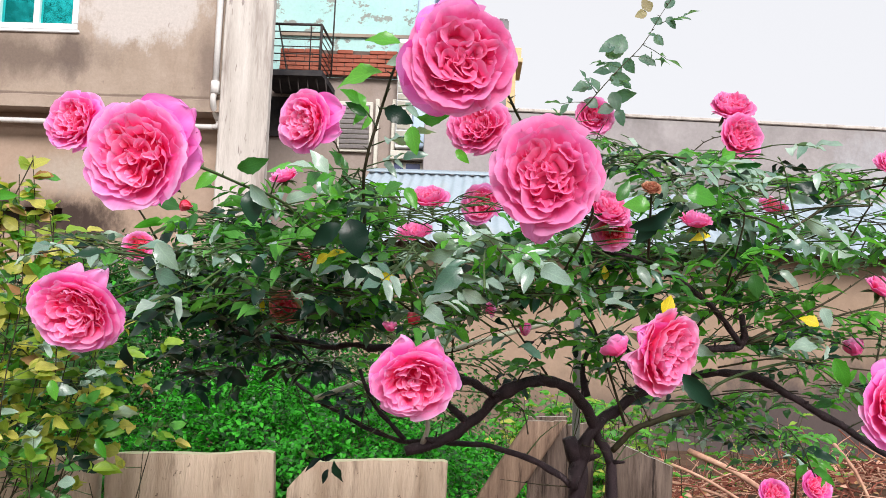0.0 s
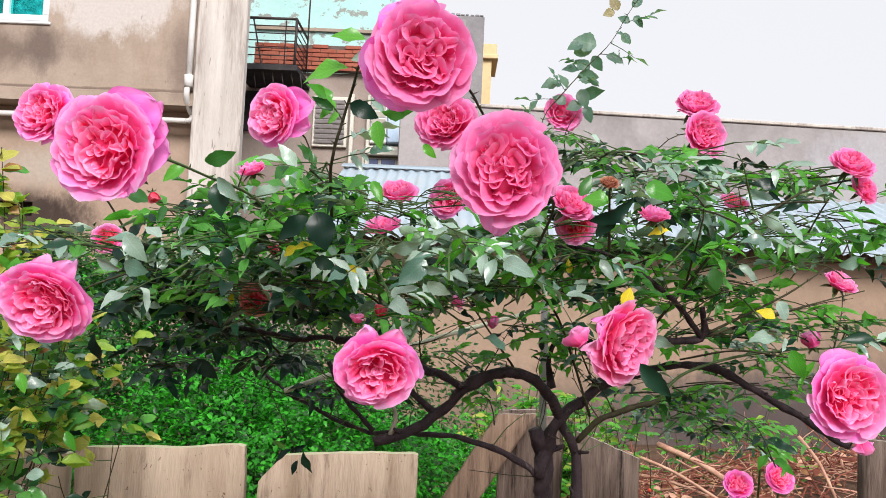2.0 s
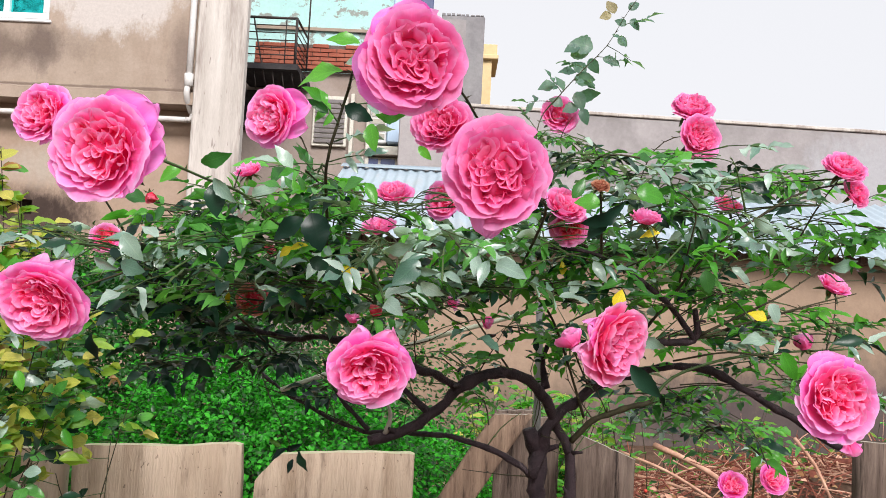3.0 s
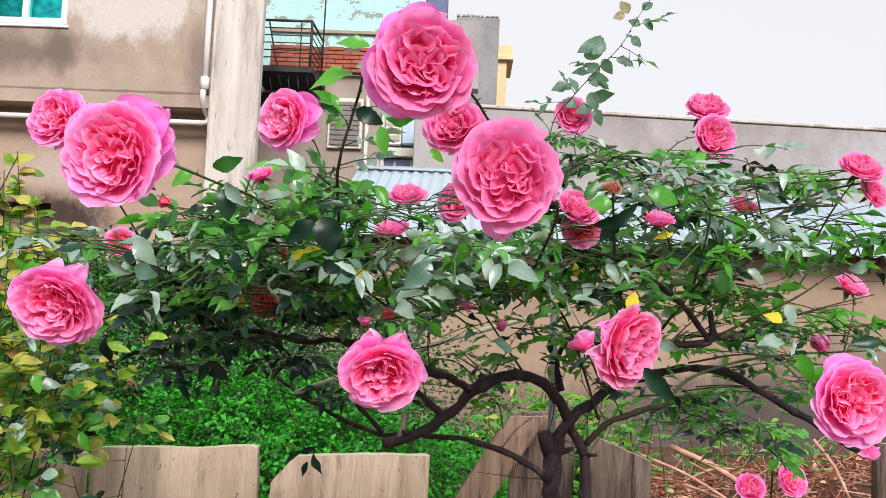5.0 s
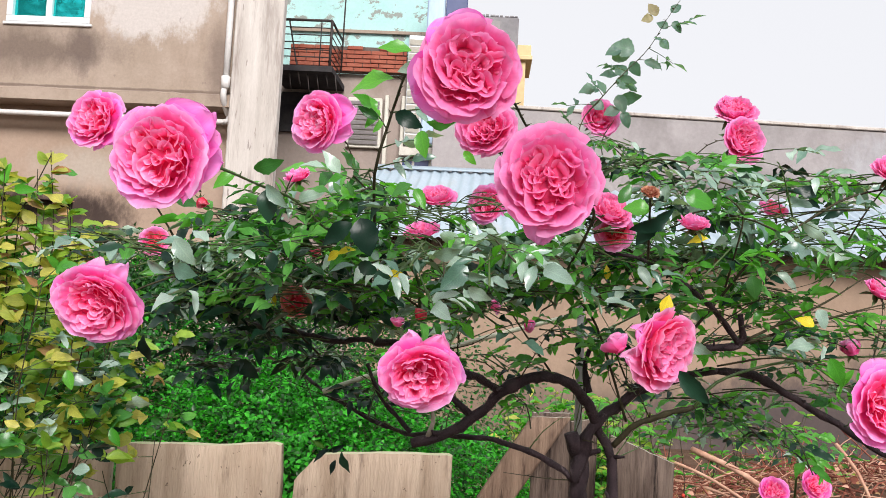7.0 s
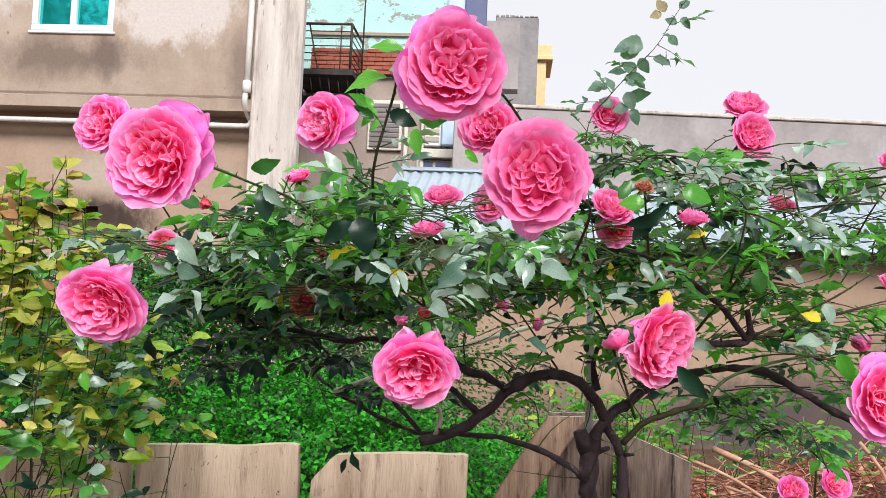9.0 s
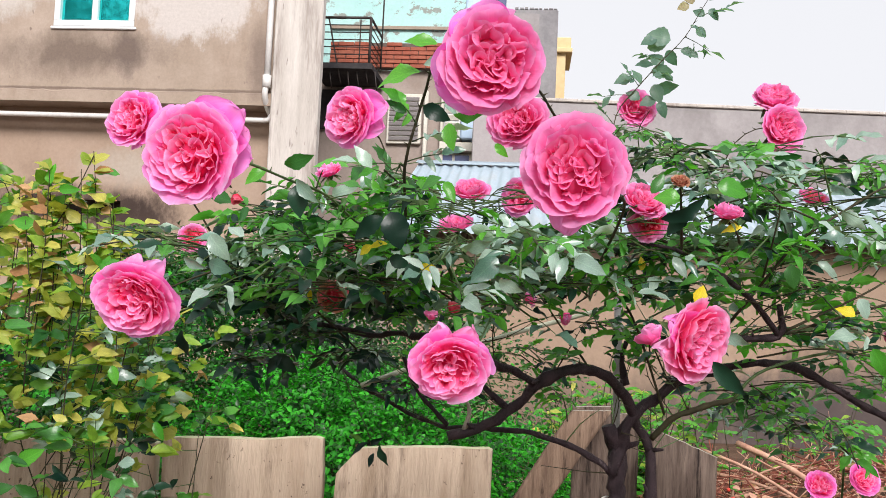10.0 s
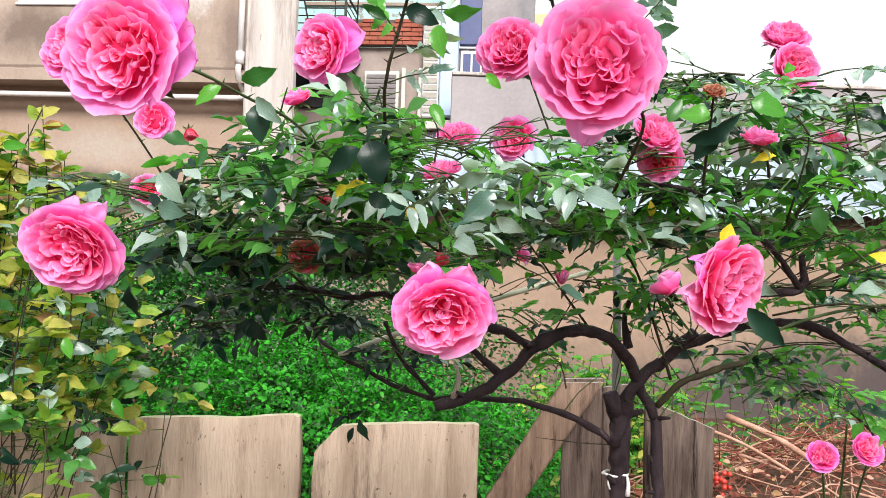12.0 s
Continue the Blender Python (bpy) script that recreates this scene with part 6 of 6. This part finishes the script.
# ---- yellow-green shrub beside the rose ----
def build_shrub():
    s = root("shrub", (-1.0, 1.95, 0.0), "yellow-green shrub with mottled leaves and thin brown stems", "shrub")
    q = rnd
    mats = [LEAF_LIME, LEAF_MOTTLED, LEAF, LEAF_TAN, CANE, TWIG, LEAF_GREY, LEAF_DARK]
    for k in range(76):
        g = Geo()
        a = q.uniform(-1.45, -0.58)
        top = Vector((a, q.uniform(1.6, 2.25), q.uniform(1.34, 1.78) - 0.7 * max(0, a + 1.0)))
        base = Vector((-1.0 + q.uniform(-0.18, 0.22), 1.95 + q.uniform(-0.12, 0.12), 0.0))
        if k % 7:
            # side shoots that fork off higher up
            base = base.lerp(top, 0.7) + Vector((0, 0, 0.06))
        mid = base.lerp(top, 0.55) + Vector((q.uniform(-0.09, 0.09), q.uniform(-0.1, 0.1), q.uniform(-0.02, 0.1)))
        line = tube(g, [base, mid, top], 0.0026 if k % 7 == 0 else 0.0016, 0.0009, 5, 0.03, 5)
        for j in range(22):
            p = Vector(line[int(len(line) * q.uniform(0.72 if k % 7 == 0 else 0.15, 0.999))])
            if p.z < 1.23 and q.random() < 0.85:
                continue
            b = q.uniform(0, 6.283)
            out = Vector((math.cos(b), math.sin(b), q.uniform(-0.2, 0.5)))
            young = min(1.0, max(0.0, (p.z - 1.25) / 0.3))
            mat = q.choices((0, 1, 2, 3, 6, 7), (3.4 + 4.5 * young, 5, 4.5, 0.35, 1.6, 2.4 - 1.6 * young))[0]
            e = p + out.normalized() * 0.05
            tube(g, [p, e], 0.0012, 0.0008, 3, 0.05, 4)
            for s2 in (-1, 0, 1):
                side = out.cross(Vector((0, 0, 1))).normalized()
                d = out * 0.7 + side * s2 * 0.8 + Vector((0, 0, q.uniform(-0.2, 0.3)))
                put_leaf(g, q.choice(LEAF_SHAPES), frame_from(e, wobble(d, 0.35), wobble((0, -0.8, 0.7), 0.6), q.uniform(0.024, 0.05)) @ Matrix.Diagonal((1.3, 1, 1, 1)), mat)
        part("shoot", g, mats, s)["kind"] = "stuff"
    for tip in ((-0.725, 1.8, 1.787), (-0.78, 1.75, 1.741), (-0.82, 1.75, 1.649), (-0.679, 1.8, 1.689), (-0.774, 1.82, 1.726), (-0.807, 1.78, 1.698), (-0.639, 1.85, 1.658), (-0.897, 1.85, 1.726),
                (-0.811, 1.8, 1.741), (-0.747, 1.8, 1.751), (-0.842, 1.8, 1.71), (-0.774, 1.8, 1.707), (-0.686, 1.8, 1.685), (-0.728, 1.8, 1.676), (-0.86, 1.8, 1.661), (-0.798, 1.8, 1.652), (-0.654, 1.8, 1.652)):
        g = Geo()
        base = Vector(tip) + Vector((rnd.uniform(-0.06, 0.02), 0.03, -0.32))
        line = tube(g, [base, (base + Vector(tip)) / 2 + Vector((0.01, 0, 0)), tip], 0.0013, 0.0008, 5, 0.02, 5)
        for j in range(26):
            p = Vector(line[int(len(line) * rnd.uniform(0.2, 0.999))])
            b = rnd.uniform(0, 6.283)
            out = Vector((math.cos(b), math.sin(b) * 0.6, rnd.uniform(0.0, 0.7)))
            put_leaf(g, rnd.choice(LEAF_SHAPES), frame_from(p, out, wobble((0, -0.6, 0.8), 0.4), rnd.uniform(0.024, 0.046)) @ Matrix.Diagonal((1.4, 1, 1, 1)), rnd.choice((0, 0, 0, 1, 1, 2, 3)))
        part("shoot", g, mats, s)["kind"] = "stuff"
    hero_leaf(s, (-0.691, 1.8, 1.279), 200, 0.05, LEAF_GREY, 10, 5, 1.5)
    hero_leaf(s, (-0.718, 1.65, 1.241), 30, 0.055, LEAF_LIGHT, 10, 5, 1.3)
    hero_leaf(s, (-0.779, 1.75, 1.734), 90, 0.04, LEAF_LIGHT, 10, 5, 1.1)
    hero_leaf(s, (-0.741, 1.75, 1.706), 0, 0.045, LEAF_LIGHT, 10, 25, 1.1)
    hero_leaf(s, (-0.713, 1.8, 1.773), 30, 0.04, LEAF_LIME, 10, 5, 1.1)
    hero_leaf(s, (-0.741, 1.8, 1.772), 130, 0.035, LEAF_LIME, 10, 5, 1.1)
    hero_leaf(s, (-0.822, 1.75, 1.641), 170, 0.05, LEAF_LIGHT, 10, 15, 1.1)
    hero_leaf(s, (-0.63, 1.75, 1.374), -70, 0.04, LEAF_LIGHT, 10, 5, 1.3)
    hero_leaf(s, (-0.54, 1.75, 1.28), -60, 0.04, LEAF_LIGHT, 10, 5, 1.2)
    hero_leaf(s, (-0.574, 1.7, 1.232), 180, 0.035, LEAF_GREY, 10, 15, 1.2)
    g = Geo()
    tube(g, [(-0.801, 1.8, 1.625), (-0.762, 1.8, 1.691), (-0.738, 1.8, 1.745), (-0.724, 1.8, 1.778)], 0.0015, 0.001, 4, 0.03)
    part("twig", g, TWIG, s)


build_shrub()


# ---- weeds on the raised bed ----
def weeds(c, rx, ry, h, n, mats, size, label, leaves=9):
    g = Geo()
    q = random.Random(round(c[0] * 100 + n))
    for k in range(n):
        b = Vector((c[0] + q.gauss(0, rx), c[1] + q.gauss(0, ry), 0.57))
        t = b + Vector((q.gauss(0, 0.08), q.gauss(0, 0.08), h * q.uniform(0.5, 1.1)))
        line = tube(g, [b, (b + t) / 2 + Vector((q.gauss(0, 0.03), 0, 0)), t], 0.003, 0.0015, 4, 0.06, len(mats) - 1)
        for j in range(leaves):
            p = Vector(line[int(len(line) * q.uniform(0.3, 0.99))])
            a = q.uniform(0, 6.28)
            put_leaf(g, LEAF_SHAPES[j % 4] if size > 0.04 else FERN_SHAPES[j % 2], frame_from(p, (math.cos(a), math.sin(a), q.uniform(-0.2, 0.6)), (q.gauss(0, 0.4), -0.4, 1), size * q.uniform(0.6, 1.2)), q.randrange(len(mats) - 1))
    return tagged(part("weeds", g, mats), label, "weeds", kind="stuff")


weeds((0.35, 3.6, 0.6), 0.16, 0.2, 0.55, 26, [LEAF_LIGHT, LEAF_LIME, CANE], 0.05, "lime green weeds growing on the soil")
weeds((0.45, 4.2, 0.6), 0.13, 0.15, 0.58, 90, [LEAF_LIGHT, LEAF_LIME, LEAF_LIGHT, CANE], 0.06, "bright lime grass and weeds on the soil", 18)
weeds((0.66, 4.1, 0.6), 0.2, 0.22, 0.6, 60, [LEAF, LEAF_MOTTLED, LEAF_LIGHT, TWIG], 0.06, "mixed dark and light green weeds by the shed", 18)
weeds((1.7, 4.4, 0.6), 0.6, 0.4, 0.5, 50, [LEAF, LEAF_MOTTLED, LEAF, TWIG], 0.055, "straggling weeds before the shed wall", 18)
weeds((0.12, 3.1, 0.6), 0.14, 0.15, 0.35, 22, [LEAF_HEDGE, LEAF_LIME, CANE], 0.035, "short green weeds between hedge and boards")
weeds((-0.1, 4.9, 0.6), 0.6, 0.3, 0.4, 26, [LEAF_LIGHT, LEAF_MOTTLED, CANE], 0.045, "low green weeds on the bed")


def build_straw():
    g = Geo()
    q = random.Random(9)
    for k in range(2600):
        x, y = q.uniform(0.55, 3.6), q.uniform(2.7, 5.2)
        z = 0.61 + heap(x, y) + 0.07 * q.random()
        a, l = q.uniform(0, math.pi), q.uniform(0.06, 0.28)
        d = Vector((math.cos(a), math.sin(a) * 0.7, q.gauss(0, 0.22) if k % 4 else q.uniform(0.5, 1.6))) * l * (1 if k % 4 else 0.6)
        p = Vector((x, y, z))
        r = q.choice((0.0012, 0.0015, 0.002, 0.003, 0.0045))
        tube(g, [p - d, p + Vector((q.gauss(0, 0.03), 0, q.gauss(0, 0.03))), p + d], r, r * 0.6, 4, 0.12, 0 if q.random() < 0.42 else 1)
    for k in range(3200):
        x, y = q.uniform(0.5, 3.4), q.uniform(2.7, 5.0)
        put_leaf(g, SMALL_SHAPES[k % 3], frame_from((x, y, 0.62 + heap(x, y) + 0.06 * q.random()), (q.gauss(0, 1), q.gauss(0, 1), 0.2), (q.gauss(0, 0.8), -0.6, 0.8), q.uniform(0.014, 0.038)), q.choice((0, 1, 1, 2)))
    tagged(part("straw_heap", g, [STRAW, STRAW_DARK, LEAF_TAN]), "heap of dry straw and dead stalks on the soil", "straw", kind="stuff")


build_straw()


def stick(a, b, r, mat, label, name="stick"):
    g = Geo()
    mid = (Vector(a) + Vector(b)) / 2 + Vector((0.01, 0, 0.012))
    tube(g, [a, mid, b], r, r * 0.8, 8, 0.05, 0, 0.15)
    return tagged(part(name, g, mat), label, "stick")


stick((0.792, 3.75, 1.011), (1.078, 3.45, 0.899), 0.007, STRAW, "pale dry stalk lying on the straw heap", "stalk")
stick((0.943, 3.8, 1.034), (1.19, 3.5, 0.915), 0.013, STRAW, "thick pale stalk lying on the straw heap", "stalk")
stick((1.425, 3.6, 1.115), (1.501, 3.45, 0.919), 0.007, STRAW, "dry stalk leaning on the straw heap", "stalk")
stick((0.852, 3.9, 0.9), (1.142, 3.7, 0.849), 0.007, STRAW, "dry stalk lying across the straw heap", "stalk")
stick((1.62, 3.7, 1.017), (1.86, 3.7, 1.02), 0.01, STRAW_DARK, "brown stalk lying on the straw heap", "stalk")

# low roses beyond the fence
low = root("low_rose", (1.0, 2.75, 0.6), "small rose plant with two pink blooms over the straw", "rose bush")
bloom(low, (0.81, 2.42, 1.139), 0.039, (-0.1, -1, 0.6), 0, (PETAL_IN, PETAL_OUT, PETAL_OUT), 0.6, open_=0.85)
bloom(low, (0.912, 2.42, 1.16), 0.0405, (0.2, -1, 0.4), 0, (PETAL_IN, PETAL_OUT, PETAL_OUT), 0.6, open_=0.85)
for tip in ((0.817, 2.44, 1.117), (0.92, 2.44, 1.137), (0.872, 2.44, 1.223)):
    g = Geo()
    tube(g, [(1.0, 2.75, 0.58), ((1.0 + tip[0]) / 2, 2.65, 0.9), tip], 0.005, 0.0025, 6, 0.04)
    part("stem", g, CANE, low)
clump(low, (0.882, 2.45, 1.222), 0.09, 0.08, 0.06, 35, Y, 0.04, 4)

# ---- a tall tree behind the yard, seen only in the window's glass ----
def build_tree():
    t = root("tree", (-18, -14, 0), "tall leafy tree standing across the yard", "tree")
    g = Geo()
    tube(g, [(-18, -14, -0.05), (-17.9, -14, 4), (-18.1, -14.1, 8), (-18, -14, 13.5)], 0.3, 0.06, 8, 0.6, 0, 0.2)
    q = random.Random(8)
    tips = []
    for k in range(30):
        z = q.uniform(6, 12.7)
        a = q.uniform(0, 6.28)
        l = q.uniform(1.5, 3.2)
        e = Vector((-18 + math.cos(a) * l, -14 + math.sin(a) * l, z + q.uniform(0.8, 2.2)))
        tube(g, [(-18, -14, z), Vector((-18, -14, z)).lerp(e, 0.5) + Vector((0, 0, 0.3)), e], 0.07, 0.02, 6, 0.4)
        tips.append(e)
    part("trunk", g, BARK, t)
    g = Geo()
    for e in tips:
        for k in range(150):
            p = e + Vector((q.gauss(0, 0.6), q.gauss(0, 0.6), q.gauss(0, 0.45)))
            put_leaf(g, SMALL_SHAPES[k % 3], frame_from(p, (q.gauss(0, 1), q.gauss(0, 1), q.gauss(0, 0.5)), (q.gauss(0, 0.4), q.gauss(0, 0.4), 1), q.uniform(0.18, 0.34)), 0)
    part("crown", g, LEAF_DARK, t)["kind"] = "stuff"


build_tree()

# ---- supports of the bush ----
g = Geo()
tube(g, [(0.262, 1.74, 0.0), (0.258, 1.74, 1.3), (0.254, 1.74, 1.552)], 0.0065, 0.0065, 10, 0.2)
tagged(part("metal_pole", g, METAL), "thin grey metal pole standing behind the rose stems", "pole")
stick((-0.186, 1.78, 1.377), (0.239, 1.74, 1.534), 0.0045, BAMBOO, "pale green stick tied across the rose bush")
g = Geo()
c = Vector((0.244, 1.622, 1.24))
ring = [c + Vector((0.0175 * math.cos(a * 0.524), 0.0175 * math.sin(a * 0.524), 0.001 * math.sin(a * 2))) for a in range(13)]
tube(g, ring, 0.0018, 0.0018, 6, 0.008)
tube(g, [c + Vector((-0.008, -0.0165, 0)), c + Vector((-0.012, -0.0185, -0.008)), c + Vector((-0.009, -0.019, -0.018))], 0.0015, 0.0012, 5, 0.008)
tube(g, [c + Vector((0.015, -0.01, 0)), c + Vector((0.017, -0.012, -0.012)), c + Vector((0.016, -0.012, -0.028))], 0.0016, 0.004, 5, 0.008)
tagged(part("string_tie", g, STRING), "white string tied round the trunk", "string")


def stones():
    q = random.Random(3)
    for k in range(9):
        bm = bmesh.new()
        bmesh.ops.create_icosphere(bm, subdivisions=2, radius=q.uniform(0.035, 0.08))
        for v in bm.verts:
            v.co += v.co.normalized() * 0.015 * noise.noise(v.co * 30 + Vector((k, 0, 0)))
            v.co.z *= 0.6
        me = bpy.data.meshes.new("stone")
        bm.to_mesh(me)
        bm.free()
        me.materials.append(STONE)
        ob = new("stone", me)
        ob.matrix_basis = pose(0.06 + q.uniform(-0.14, 0.2), 4.5 + q.uniform(-0.2, 0.2), 0.62 + 0.03 * (k % 3), 0, 0, k * 50)
        tagged(ob, "small pale yellow rubble stone on the soil", "stone", "rubble stones")


stones()


def berries():
    q = random.Random(4)
    g = Geo()
    c = Vector((0.83, 3.5, 0.85))
    for k in range(26):
        bm = bmesh.new()
        bmesh.ops.create_icosphere(bm, subdivisions=1, radius=q.uniform(0.007, 0.012))
        o = c + Vector((q.gauss(0, 0.03), q.gauss(0, 0.03), q.gauss(0, 0.025)))
        bm.verts.index_update()
        g.add([(v.co + o)[:] for v in bm.verts], [[v.index for v in f.verts] for f in bm.faces])
        bm.free()
    tagged(part("berries", g, BERRY), "cluster of small red berries on the straw heap", "berries", kind="stuff")


berries()
